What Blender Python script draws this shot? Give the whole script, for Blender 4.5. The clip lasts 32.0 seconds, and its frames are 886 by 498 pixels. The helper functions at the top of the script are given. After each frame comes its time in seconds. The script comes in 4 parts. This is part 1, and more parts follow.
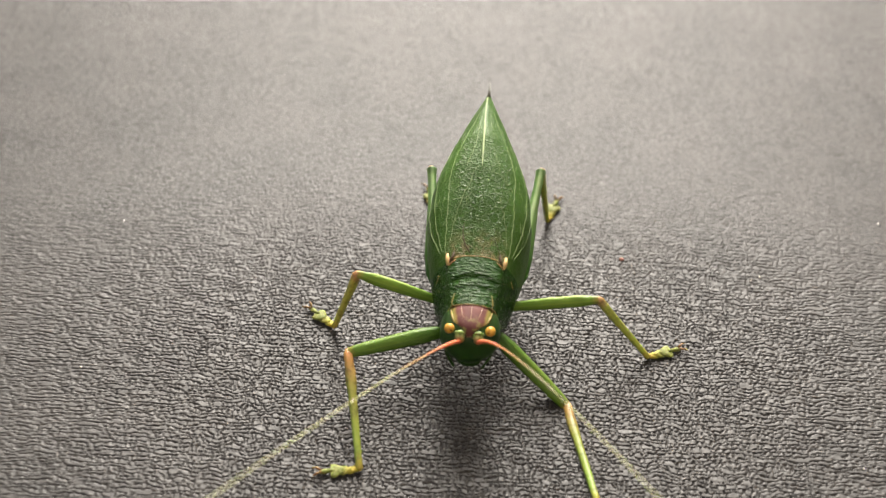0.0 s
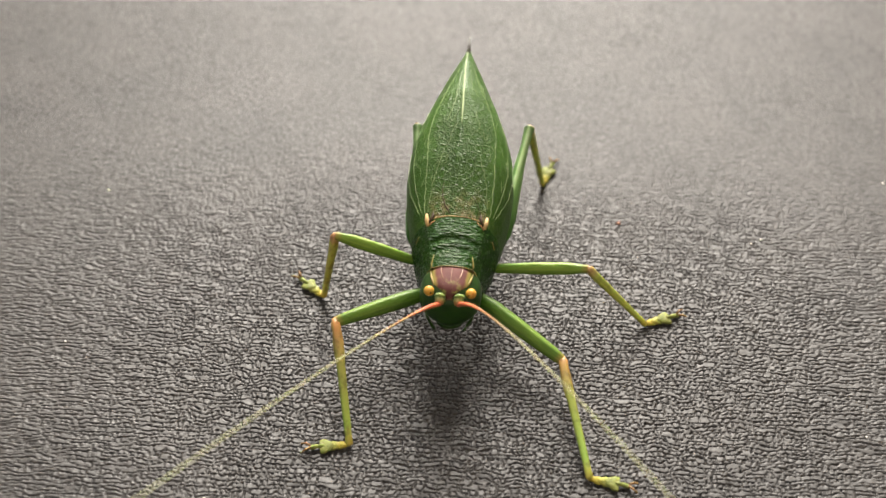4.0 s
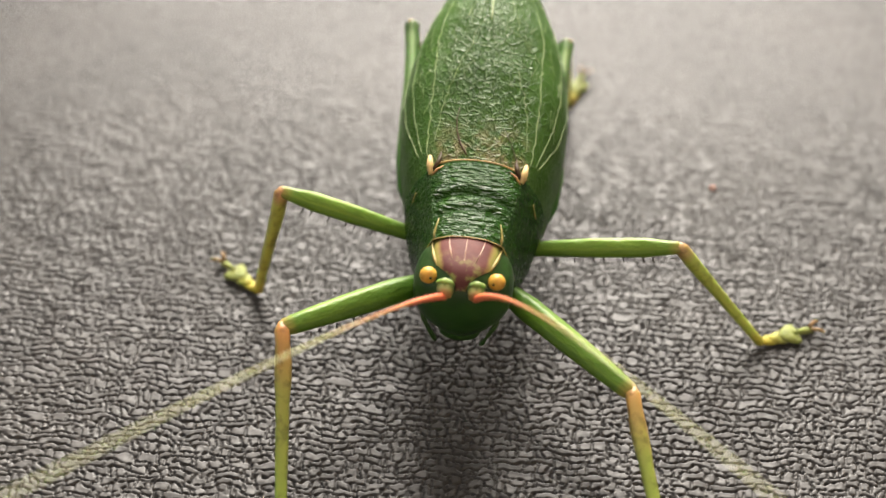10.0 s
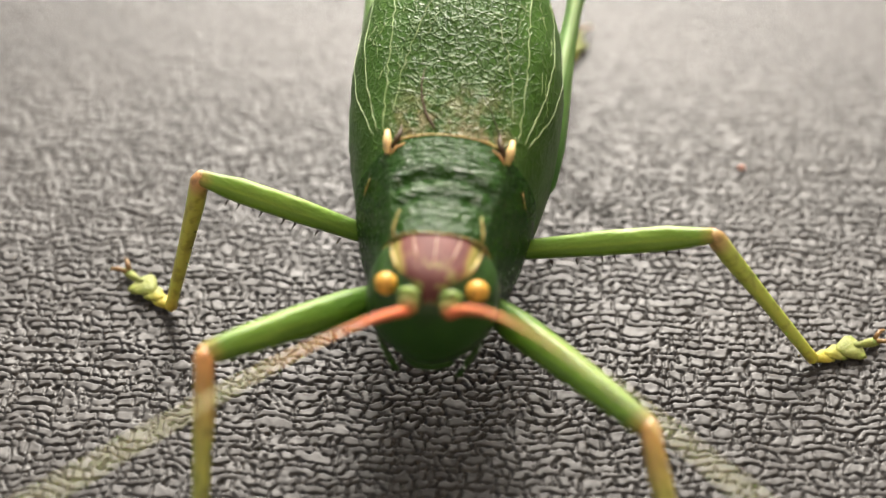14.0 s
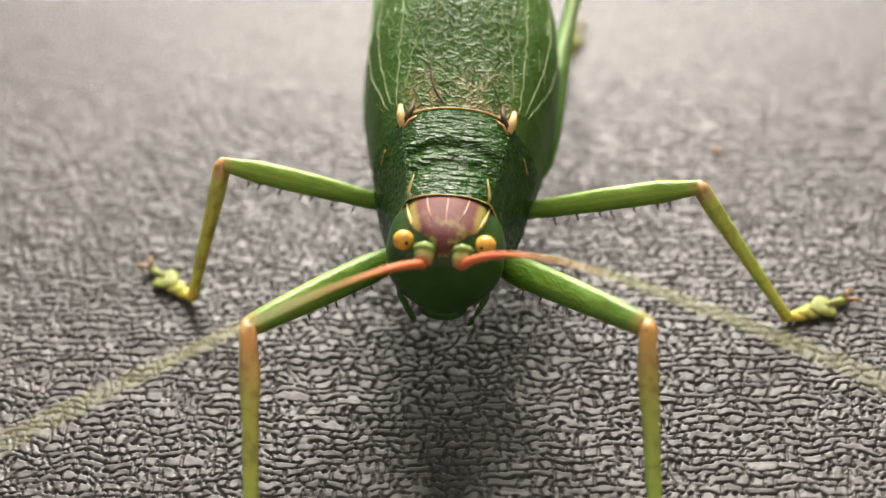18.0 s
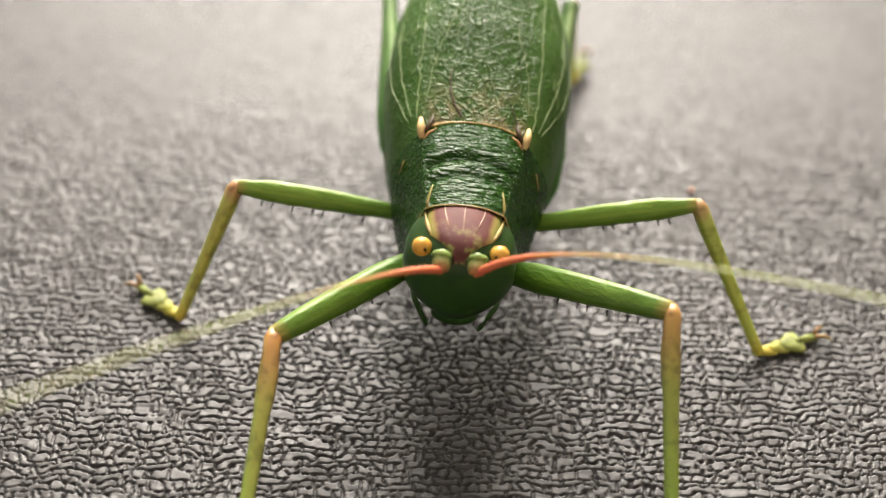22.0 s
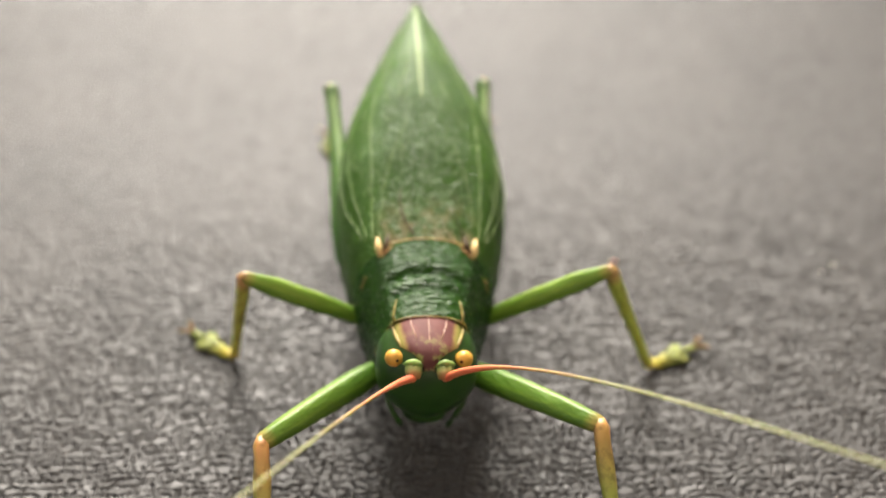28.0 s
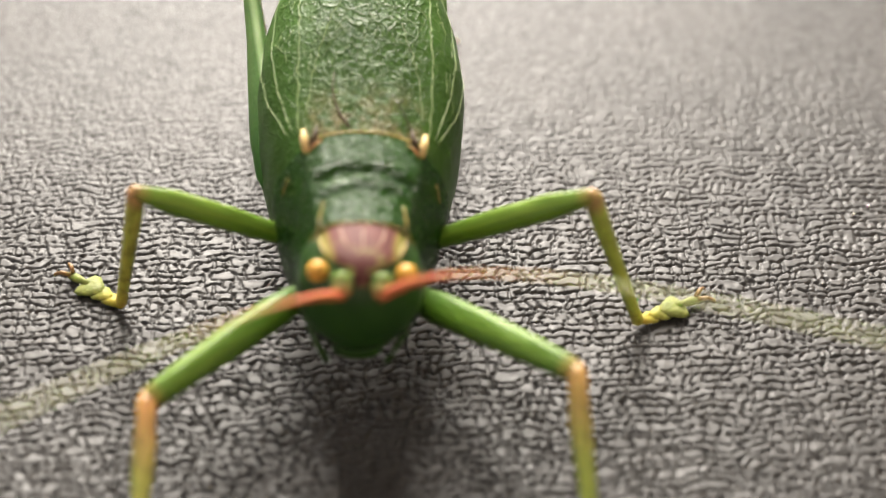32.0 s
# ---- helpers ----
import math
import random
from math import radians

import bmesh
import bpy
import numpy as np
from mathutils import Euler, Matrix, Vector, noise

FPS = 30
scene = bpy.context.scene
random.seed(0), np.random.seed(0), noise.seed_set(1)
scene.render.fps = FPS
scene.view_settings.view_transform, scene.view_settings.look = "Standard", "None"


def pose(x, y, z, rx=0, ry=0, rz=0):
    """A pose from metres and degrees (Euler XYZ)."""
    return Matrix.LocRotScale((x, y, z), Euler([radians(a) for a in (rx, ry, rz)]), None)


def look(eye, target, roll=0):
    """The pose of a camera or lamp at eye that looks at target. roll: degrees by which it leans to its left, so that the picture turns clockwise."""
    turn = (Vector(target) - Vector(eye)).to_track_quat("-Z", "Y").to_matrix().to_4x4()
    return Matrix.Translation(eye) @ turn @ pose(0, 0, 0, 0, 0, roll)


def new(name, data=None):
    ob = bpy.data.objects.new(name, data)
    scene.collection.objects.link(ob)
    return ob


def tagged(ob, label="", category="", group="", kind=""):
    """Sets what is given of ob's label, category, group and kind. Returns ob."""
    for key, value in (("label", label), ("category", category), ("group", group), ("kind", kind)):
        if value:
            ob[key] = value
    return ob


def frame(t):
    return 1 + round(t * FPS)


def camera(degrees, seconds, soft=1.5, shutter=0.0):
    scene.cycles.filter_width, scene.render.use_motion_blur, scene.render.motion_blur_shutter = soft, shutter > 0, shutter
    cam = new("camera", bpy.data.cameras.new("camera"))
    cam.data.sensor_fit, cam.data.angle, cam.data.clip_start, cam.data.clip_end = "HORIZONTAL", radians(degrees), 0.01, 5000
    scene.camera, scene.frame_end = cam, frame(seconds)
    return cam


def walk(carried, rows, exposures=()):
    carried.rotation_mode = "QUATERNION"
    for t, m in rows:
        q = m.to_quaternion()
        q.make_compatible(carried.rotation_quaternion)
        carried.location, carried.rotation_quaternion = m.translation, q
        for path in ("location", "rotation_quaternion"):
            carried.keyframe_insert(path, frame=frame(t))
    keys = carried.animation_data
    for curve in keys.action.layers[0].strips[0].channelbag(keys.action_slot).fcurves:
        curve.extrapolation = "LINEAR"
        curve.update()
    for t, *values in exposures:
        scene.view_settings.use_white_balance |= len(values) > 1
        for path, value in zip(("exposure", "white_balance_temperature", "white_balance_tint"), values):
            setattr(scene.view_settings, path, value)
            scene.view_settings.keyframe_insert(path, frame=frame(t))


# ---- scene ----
MM = 0.001

# ---- camera and its way ----
PATH = [
    (0, -3.16, -117.81, 119.49, 1.29, 44.15, 1.78),
    (0.5, -3.18, -115.67, 117.29, 1.13, 43.16, 1.90),
    (1, -1.02, -113.60, 117.69, 2.03, 42.08, 0.70),
    (1.5, -0.76, -114.91, 118.98, 2.08, 42.47, 0.55),
    (2, -0.86, -113.99, 118.28, 2.11, 42.52, 0.62),
    (2.5, -1.17, -113.56, 117.98, 1.96, 42.36, 0.78),
    (3, -0.79, -112.94, 117.79, 2.08, 42.09, 0.53),
    (3.5, -0.86, -113.38, 117.90, 2.06, 42.13, 0.51),
    (5.5, -0.65, -114.00, 117.69, 2.17, 42.52, 0.39),
    (6, 0.23, -115.43, 117.93, 2.60, 43.07, -0.12),
    (6.5, -0.59, -114.85, 117.65, 2.25, 43.00, 0.34),
    (7, 0.14, -115.92, 117.83, 2.53, 43.54, 0.08),
    (7.5, -0.06, -116.96, 118.90, 2.51, 43.81, 0.37),
    (8, -0.15, -115.73, 117.51, 2.47, 43.73, 0.46),
    (8.5, -1.07, -112.32, 112.84, 2.10, 43.80, 0.90),
    (9, 0.27, -93.06, 92.09, 3.38, 43.74, -0.00),
    (9.5, -0.17, -86.36, 83.98, 3.49, 43.20, 0.28),
    (10, -0.75, -78.64, 75.33, 3.26, 42.55, 0.57),
    (10.5, -1.83, -71.52, 65.48, 2.14, 43.54, 1.23),
    (11, -1.85, -65.93, 59.59, 1.49, 43.68, 1.38),
    (11.5, -1.61, -64.29, 58.09, 1.26, 43.06, 1.30),
    (12, -0.50, -64.63, 58.33, 1.96, 43.07, 0.24),
    (12.5, -0.46, -65.41, 58.75, 2.14, 43.54, 0.06),
    (13, -0.79, -65.23, 58.79, 2.01, 43.47, 0.38),
    (13.5, -0.64, -65.25, 58.98, 2.09, 43.46, 0.25),
    (14, -0.69, -65.09, 58.92, 2.02, 43.38, 0.26),
    (14.5, -0.77, -65.47, 59.49, 1.99, 43.54, 0.32),
    (16.5, 0.31, -66.03, 59.97, 2.75, 44.72, -1.20),
    (17, -0.21, -67.73, 60.72, 3.10, 45.37, -3.03),
    (17.5, 0.56, -70.39, 61.00, 2.99, 45.13, -3.28),
    (18, 0.00, -71.83, 61.15, 2.40, 45.06, -2.53),
    (18.5, 0.31, -72.69, 61.31, 2.20, 45.53, -2.52),
    (19, -0.62, -73.62, 60.99, 1.07, 45.73, -1.08),
    (19.5, -2.25, -74.04, 61.14, -0.38, 45.88, 1.00),
    (20, -2.37, -74.67, 60.83, -0.65, 46.80, 1.44),
    (20.5, -2.64, -74.30, 61.00, -0.91, 46.65, 1.60),
    (21, -2.36, -74.31, 61.31, -0.75, 46.56, 1.41),
    (21.5, -2.71, -74.48, 61.43, -0.96, 46.73, 1.70),
    (22, -2.18, -74.26, 62.03, -0.55, 46.84, 1.31),
    (22.5, -2.07, -74.45, 62.89, -0.59, 47.22, 1.28),
    (23, -3.47, -73.71, 61.23, -1.82, 47.64, 2.22),
    (23.5, -3.66, -74.06, 61.01, -2.61, 48.08, 2.69),
    (24, -3.83, -73.81, 61.61, -3.06, 48.22, 2.18),
    (24.5, -2.17, -71.18, 61.56, -3.12, 48.01, -0.21),
    (26.5, -3.67, -72.19, 69.42, -4.74, 45.39, 0.68),
    (27, -2.37, -74.52, 73.00, -3.52, 45.46, -0.40),
    (27.5, -4.72, -74.94, 74.86, -4.86, 44.90, 0.09),
    (28, -5.17, -71.58, 75.00, -6.26, 43.97, 0.45),
    (28.5, -3.47, -67.69, 67.13, -6.65, 45.44, 0.42),
    (29, -2.41, -64.11, 63.20, -6.74, 45.09, 0.44),
    (29.5, -2.37, -62.41, 61.58, -6.93, 44.37, 0.69),
    (30, -2.56, -63.56, 61.81, -6.50, 44.53, 0.26),
    (30.5, -2.14, -63.02, 61.91, -6.05, 44.01, -0.03),
    (31, -1.63, -62.90, 61.62, -6.16, 43.90, 0.13),
    (31.5, -1.95, -62.42, 60.13, -6.24, 43.67, 0.44),
    (32, -0.57, -63.11, 56.88, -5.87, 45.56, 0.77),
]
cam = camera(34.0, 32.0, soft=1.5)


def eye_pose(x, y, z, yaw, tilt, roll):
    return pose(x * MM, y * MM, z * MM) @ pose(0, 0, 0, 0, 0, yaw) @ pose(0, 0, 0, tilt) @ pose(0, 0, 0, 0, 0, roll)


cam.data.dof.use_dof = True
focus = new("focus_point")
cam.data.dof.focus_object = focus
cam.data.dof.aperture_fstop = 22
FOCUS = [(0, 8), (1, 6), (1.5, 5), (3, 4), (8, 4), (10, 3), (11, 4), (12, 8), (12.5, 9), (14.5, 9), (16.5, 8), (17, 8), (17.5, 5), (18.5, 3), (24.5, 2), (26.5, -2), (28, -4), (29, -4), (29.6, 2), (30, 8), (31, 12), (31.5, 13), (32, 13)]   # millimetres behind the face
walk(cam, [(r[0], eye_pose(*r[1:])) for r in PATH], [(0, 0.1), (8.5, 0.1), (11, 0.31), (32, 0.24)])

# ---- light: a daylit room with one large window beyond the bench, and two added fill lamps ----
world = bpy.data.worlds.new("daylight")
scene.world = world
world.use_nodes = True
wn = world.node_tree
sky = wn.nodes.new("ShaderNodeTexSky")
sky.sky_type, sky.sun_disc = "NISHITA", False
sky.sun_elevation, sky.sun_rotation = radians(38), radians(180)
wn.links.new(sky.outputs[0], wn.nodes["Background"].inputs[0])
wn.nodes["Background"].inputs[1].default_value = 0.1

WINDOW = (0.01, 1.45, 1.02)          # centre of the opening
lamp = bpy.data.lights.new("window_daylight", "AREA")
lamp.shape, lamp.size, lamp.size_y = "RECTANGLE", 0.68, 1.48
lamp.energy, lamp.color = 152, (1.0, 0.925, 0.83)
lamp_ob = new("window_daylight", lamp)
lamp_ob.matrix_world = look((WINDOW[0], WINDOW[1] - 0.02, WINDOW[2]), (WINDOW[0], 0, WINDOW[2] - 0.5))
scene.view_settings.exposure = 0.0
ROOF_FILL = (-0.1, -0.25, 2.65)           # centre of an unseen ceiling opening, added for a fill lamp
roof = bpy.data.lights.new("roof_fill_lamp", "AREA")
roof.shape, roof.size, roof.energy, roof.color = "SQUARE", 1.2, 4.4, (1.0, 0.95, 0.9)
roof_ob = new("roof_fill_lamp", roof)
roof_ob.matrix_world = look((ROOF_FILL[0], ROOF_FILL[1], ROOF_FILL[2] + 0.03), (ROOF_FILL[0], ROOF_FILL[1], 0))


SIDE_FILL = (-1.4, -0.1, 1.0)             # centre of an unseen wall opening, added for weak side fill
side_lamp = bpy.data.lights.new("side_fill_lamp", "AREA")
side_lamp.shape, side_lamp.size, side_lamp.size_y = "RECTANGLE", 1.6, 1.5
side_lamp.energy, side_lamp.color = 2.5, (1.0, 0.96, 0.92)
side_ob = new("side_fill_lamp", side_lamp)
side_ob.matrix_world = look((SIDE_FILL[0] - 0.02, SIDE_FILL[1], SIDE_FILL[2]), (0, SIDE_FILL[1], SIDE_FILL[2] - 0.5))


# ---- materials ----
class Mat:
    """A principled material with a few shorthand nodes."""

    def __init__(self, name, rough=0.5, spec=0.5, metal=0.0):
        self.m = bpy.data.materials.new(name)
        self.m.use_nodes = True
        self.t = self.m.node_tree
        self.b = self.t.nodes["Principled BSDF"]
        self.b.inputs["Roughness"].default_value = rough
        self.b.inputs["Specular IOR Level"].default_value = spec
        self.b.inputs["Metallic"].default_value = metal
        self.co = self.t.nodes.new("ShaderNodeTexCoord")

    def node(self, kind, **values):
        n = self.t.nodes.new(kind)
        for k, v in values.items():
            n.inputs[k.replace("_", " ")].default_value = v
        return n

    def link(self, a, b):
        self.t.links.new(a, b)

    def noise(self, scale, detail=4.0, rough=0.55, stretch=None):
        n = self.node("ShaderNodeTexNoise", Scale=scale, Detail=detail, Roughness=rough)
        src = self.co.outputs["Object"]
        if stretch:
            mp = self.t.nodes.new("ShaderNodeMapping")
            mp.inputs["Scale"].default_value = stretch
            self.link(src, mp.inputs["Vector"])
            src = mp.outputs[0]
        self.link(src, n.inputs["Vector"])
        return n.outputs["Fac"]

    def voronoi(self, scale, feature="DISTANCE_TO_EDGE", stretch=None):
        n = self.node("ShaderNodeTexVoronoi", Scale=scale)
        n.feature = feature
        src = self.co.outputs["Object"]
        if stretch:
            mp = self.t.nodes.new("ShaderNodeMapping")
            mp.inputs["Scale"].default_value = stretch
            self.link(src, mp.inputs["Vector"])
            src = mp.outputs[0]
        self.link(src, n.inputs["Vector"])
        return n.outputs["Distance"]

    def ramp(self, fac, stops):
        n = self.t.nodes.new("ShaderNodeValToRGB")
        while len(n.color_ramp.elements) < len(stops):
            n.color_ramp.elements.new(0.5)
        for e, (p, c) in zip(n.color_ramp.elements, stops):
            e.position, e.color = p, (*c, 1.0)
        self.link(fac, n.inputs["Fac"])
        return n.outputs["Color"]

    def axis(self, which, lo, hi, clamp=True):
        """0 to 1 along an object axis between lo and hi metres."""
        s = self.t.nodes.new("ShaderNodeSeparateXYZ")
        self.link(self.co.outputs["Object"], s.inputs[0])
        r = self.node("ShaderNodeMapRange", From_Min=lo, From_Max=hi)
        r.clamp = clamp
        self.link(s.outputs[which], r.inputs["Value"])
        return r.outputs[0]

    def mix(self, fac, a, b, blend="MIX"):
        n = self.t.nodes.new("ShaderNodeMix")
        n.data_type, n.blend_type = "RGBA", blend
        ins = [i for i in n.inputs if i.enabled]
        for sock, v in zip(ins, (fac, a, b)):
            if isinstance(v, tuple):
                sock.default_value = (*v, 1.0)
            elif isinstance(v, (int, float)):
                sock.default_value = v
            else:
                self.link(v, sock)
        return [o for o in n.outputs if o.enabled][0]

    def math(self, op, a, b=0.0):
        n = self.t.nodes.new("ShaderNodeMath")
        n.operation = op
        for sock, v in zip(n.inputs, (a, b)):
            if isinstance(v, (int, float)):
                sock.default_value = v
            else:
                self.link(v, sock)
        return n.outputs[0]

    def color(self, sock):
        self.link(sock, self.b.inputs["Base Color"])
        return self

    def bump(self, sock, distance, strength=1.0):
        n = self.node("ShaderNodeBump", Strength=strength, Distance=distance)
        self.link(sock, n.inputs["Height"])
        old = self.b.inputs["Normal"].links
        if old:
            self.link(old[0].from_socket, n.inputs["Normal"])
        self.link(n.outputs[0], self.b.inputs["Normal"])
        return self

    def rough(self, sock, lo, hi):
        r = self.node("ShaderNodeMapRange", To_Min=lo, To_Max=hi)
        self.link(sock, r.inputs["Value"])
        self.link(r.outputs[0], self.b.inputs["Roughness"])
        return self

    def thin(self, weight, radius=0.0008, colour=None):
        self.b.inputs["Subsurface Weight"].default_value = weight
        self.b.inputs["Subsurface Radius"].default_value = (0.6, 1.0, 0.3)
        self.b.inputs["Subsurface Scale"].default_value = radius
        return self


def leather_material():
    a = Mat("black_leather", 0.4, 0.5)
    n = a.noise(90, 5)
    a.color(a.ramp(n, [(0.3, (0.014, 0.013, 0.0125)), (0.7, (0.027, 0.025, 0.0235))]))
    a.rough(a.noise(1500, 3), 0.45, 0.60)
    at = a.t.nodes.new("ShaderNodeAttribute")
    at.attribute_name = "smoothness"
    fine = a.math("ADD", a.noise(6500, 2, 0.5), a.math("MULTIPLY", a.noise(2600, 2, 0.5, (0.7, 1.2, 1.0)), 0.5))
    a.bump(a.math("MULTIPLY", fine, at.outputs["Fac"]), 0.00009, 1.0)
    # creases too fine for the mesh: lower gloss stands in for their shade
    r = a.node("ShaderNodeMapRange", From_Min=0.05, From_Max=0.16, To_Min=0.6, To_Max=0.0)
    a.link(a.voronoi(1500, stretch=(0.8, 1.25, 1.0)), r.inputs["Value"])
    gloss = a.math("SUBTRACT", 1.0, a.math("MULTIPLY", r.outputs[0], at.outputs["Fac"]))
    a.link(a.math("MULTIPLY", gloss, 0.4), a.b.inputs["Specular IOR Level"])
    a.bump(a.noise(4600, 3, 0.55), 0.000008, 0.7)
    return a


def plain_material(name, colour, rough=0.8, grain=60.0):
    a = Mat(name, rough, 0.3)
    c2 = tuple(min(1, k * 1.08) for k in colour)
    a.color(a.ramp(a.noise(3, 4), [(0.3, colour), (0.7, c2)]))
    a.bump(a.noise(grain, 4), 0.002, 0.3)
    return a


def green_material(name, dark, light, scale, rough=0.42, bump=0.00003, spec=0.3):
    a = Mat(name, rough, spec)
    a.color(a.ramp(a.noise(scale, 5), [(0.3, dark), (0.72, light)]))
    a.bump(a.noise(scale * 5, 4), bump, 0.6)
    a.thin(0.15)
    return a


def wing_material():
    a = Mat("leaf_green_wing", 0.45, 0.16)
    big = a.ramp(a.noise(260, 4), [(0.3, (0.027, 0.074, 0.009)), (0.7, (0.042, 0.102, 0.013))])
    net = a.voronoi(2300)
    fine = a.ramp(net, [(0.0, (0.085, 0.14, 0.04)), (0.07, (0.034, 0.078, 0.012))])
    green = a.mix(0.25, big, fine)
    # dry tan patch behind the shield
    inner = a.math("SUBTRACT", 1.0, a.math("MULTIPLY", a.math("ABSOLUTE", a.math("SUBTRACT", a.axis("X", -0.0034, 0.0034), 0.5)), 2.0))
    near = a.math("MULTIPLY", a.math("SUBTRACT", 1.0, a.axis("Y", 0.003, 0.0062)), a.math("MINIMUM", a.math("MULTIPLY", inner, 4.0), 1.0))
    patch = a.math("MULTIPLY", near, a.ramp(a.noise(1100, 4, 0.6), [(0.42, (0, 0, 0)), (0.6, (1, 1, 1))]))
    a.color(a.mix(a.math("MULTIPLY", patch, 0.8), green, (0.20, 0.16, 0.08)))
    a.rough(a.noise(1900, 3), 0.30, 0.46)
    # wrinkled dorsal field near the shoulders, smoother towards the tip
    fade = a.math("SUBTRACT", 1.0, a.math("MULTIPLY", a.axis("Y", 0.010, 0.019), 0.8))
    warp = a.t.nodes.new("ShaderNodeVectorMath")
    warp.operation = "MULTIPLY_ADD"
    wn2 = a.node("ShaderNodeTexNoise", Scale=1500.0, Detail=3.0)
    a.link(a.co.outputs["Object"], wn2.inputs["Vector"])
    a.link(wn2.outputs["Color"], warp.inputs[0])
    warp.inputs[1].default_value = (0.0005, 0.0005, 0.0005)
    a.link(a.co.outputs["Object"], warp.inputs[2])
    nets = []
    for size, wide in ((1300, 0.1), (2900, 0.13)):
        v = a.node("ShaderNodeTexVoronoi", Scale=float(size))
        v.feature = "DISTANCE_TO_EDGE"
        a.link(warp.outputs[0], v.inputs["Vector"])
        r = a.node("ShaderNodeMapRange", From_Min=0.0, From_Max=wide, To_Min=1.0, To_Max=0.0)
        r.interpolation_type = "SMOOTHSTEP"
        a.link(v.outputs["Distance"], r.inputs["Value"])
        nets.append(r.outputs[0])
    mid = a.math("ABSOLUTE", a.math("SUBTRACT", a.axis("X", -0.0044, 0.0044), 0.5))
    field = a.ramp(mid, [(0.26, (1, 1, 1)), (0.36, (0.25, 0.25, 0.25))])
    ridge = a.math("ADD", a.math("ADD", nets[0], a.math("MULTIPLY", nets[1], 0.6)), a.math("MULTIPLY", a.noise(2200, 3, 0.6), 1.6))
    amount = a.math("MULTIPLY", fade, field)
    a.bump(a.math("MULTIPLY", ridge, amount), 0.00011, 1.0)
    old = a.b.inputs["Base Color"].links[0].from_socket
    a.color(a.mix(a.math("MULTIPLY", a.math("MULTIPLY", nets[0], amount), 0.3), old, (0.12, 0.19, 0.07)))
    a.bump(a.noise(5200, 3, 0.5, (1.6, 0.35, 1.0)), 0.00012, 0.35)
    a.thin(0.12)
    return a


def pronotum_material():
    a = Mat("glossy_green_shield", 0.3, 0.14)
    a.color(a.ramp(a.noise(700, 4), [(0.3, (0.008, 0.034, 0.003)), (0.7, (0.018, 0.060, 0.006))]))
    a.rough(a.noise(2200, 3), 0.18, 0.34)
    a.bump(a.noise(3700, 2, 0.5, (0.42, 1.25, 1.0)), 0.0004, 1.0)
    a.bump(a.noise(7000, 2, 0.5), 0.0001, 0.5)
    return a


def limb_material(name, length, tan):
    """Yellow-green shank, tan at the knee end and yellow at the foot end."""
    a = Mat(name, 0.45, 0.45)
    pos = a.axis("Y", 0.0, length)
    base = a.ramp(pos, [(0.0, (0.36, 0.20, 0.08)), (tan * 0.6, (0.32, 0.23, 0.08)), (tan * 1.2, (0.31, 0.33, 0.06)), (0.85, (0.35, 0.36, 0.06)), (1.0, (0.46, 0.38, 0.05))])
    if tan > 0.2:
        base = a.ramp(pos, [(0.0, (0.40, 0.20, 0.06)), (0.14, (0.31, 0.20, 0.055)), (0.32, (0.24, 0.25, 0.045)), (0.85, (0.20, 0.29, 0.04)), (1.0, (0.36, 0.31, 0.05))])
    spots = a.ramp(a.noise(1300, 4, 0.6), [(0.36, (0.35, 0.32, 0.25)), (0.5, (1, 1, 1))])
    two = a.ramp(a.axis("X", -0.0004, 0.0004), [(0.35, (1.05, 0.78, 0.8)), (0.6, (0.66, 0.95, 0.62))])
    a.color(a.mix(0.6, a.mix(0.3, base, two, "MULTIPLY"), spots, "MULTIPLY"))
    a.bump(a.noise(3000, 3), 0.00004, 0.5)
    a.thin(0.25)
    return a


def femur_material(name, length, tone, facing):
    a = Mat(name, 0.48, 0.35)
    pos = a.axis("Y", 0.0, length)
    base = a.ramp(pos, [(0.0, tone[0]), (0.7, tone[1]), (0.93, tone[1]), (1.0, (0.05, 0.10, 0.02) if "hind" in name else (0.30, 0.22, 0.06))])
    # ridge highlight and shaded faces are painted across the thigh's colour
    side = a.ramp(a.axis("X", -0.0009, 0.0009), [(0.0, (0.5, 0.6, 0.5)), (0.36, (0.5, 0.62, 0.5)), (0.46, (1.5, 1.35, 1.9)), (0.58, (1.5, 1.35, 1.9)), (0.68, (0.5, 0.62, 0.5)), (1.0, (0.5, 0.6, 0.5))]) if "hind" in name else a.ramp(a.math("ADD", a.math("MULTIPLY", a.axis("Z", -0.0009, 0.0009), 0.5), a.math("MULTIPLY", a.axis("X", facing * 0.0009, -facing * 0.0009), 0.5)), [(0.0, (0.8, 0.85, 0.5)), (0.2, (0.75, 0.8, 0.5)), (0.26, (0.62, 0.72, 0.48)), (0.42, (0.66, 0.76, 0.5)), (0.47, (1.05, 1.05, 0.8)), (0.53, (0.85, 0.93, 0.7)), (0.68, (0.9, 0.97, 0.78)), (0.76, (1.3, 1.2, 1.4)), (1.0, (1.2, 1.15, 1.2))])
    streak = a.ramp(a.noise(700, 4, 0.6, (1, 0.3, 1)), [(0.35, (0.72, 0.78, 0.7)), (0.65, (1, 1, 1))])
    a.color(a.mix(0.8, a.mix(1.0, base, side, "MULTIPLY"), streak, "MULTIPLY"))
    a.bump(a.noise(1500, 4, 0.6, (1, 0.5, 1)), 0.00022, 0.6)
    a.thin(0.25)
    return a


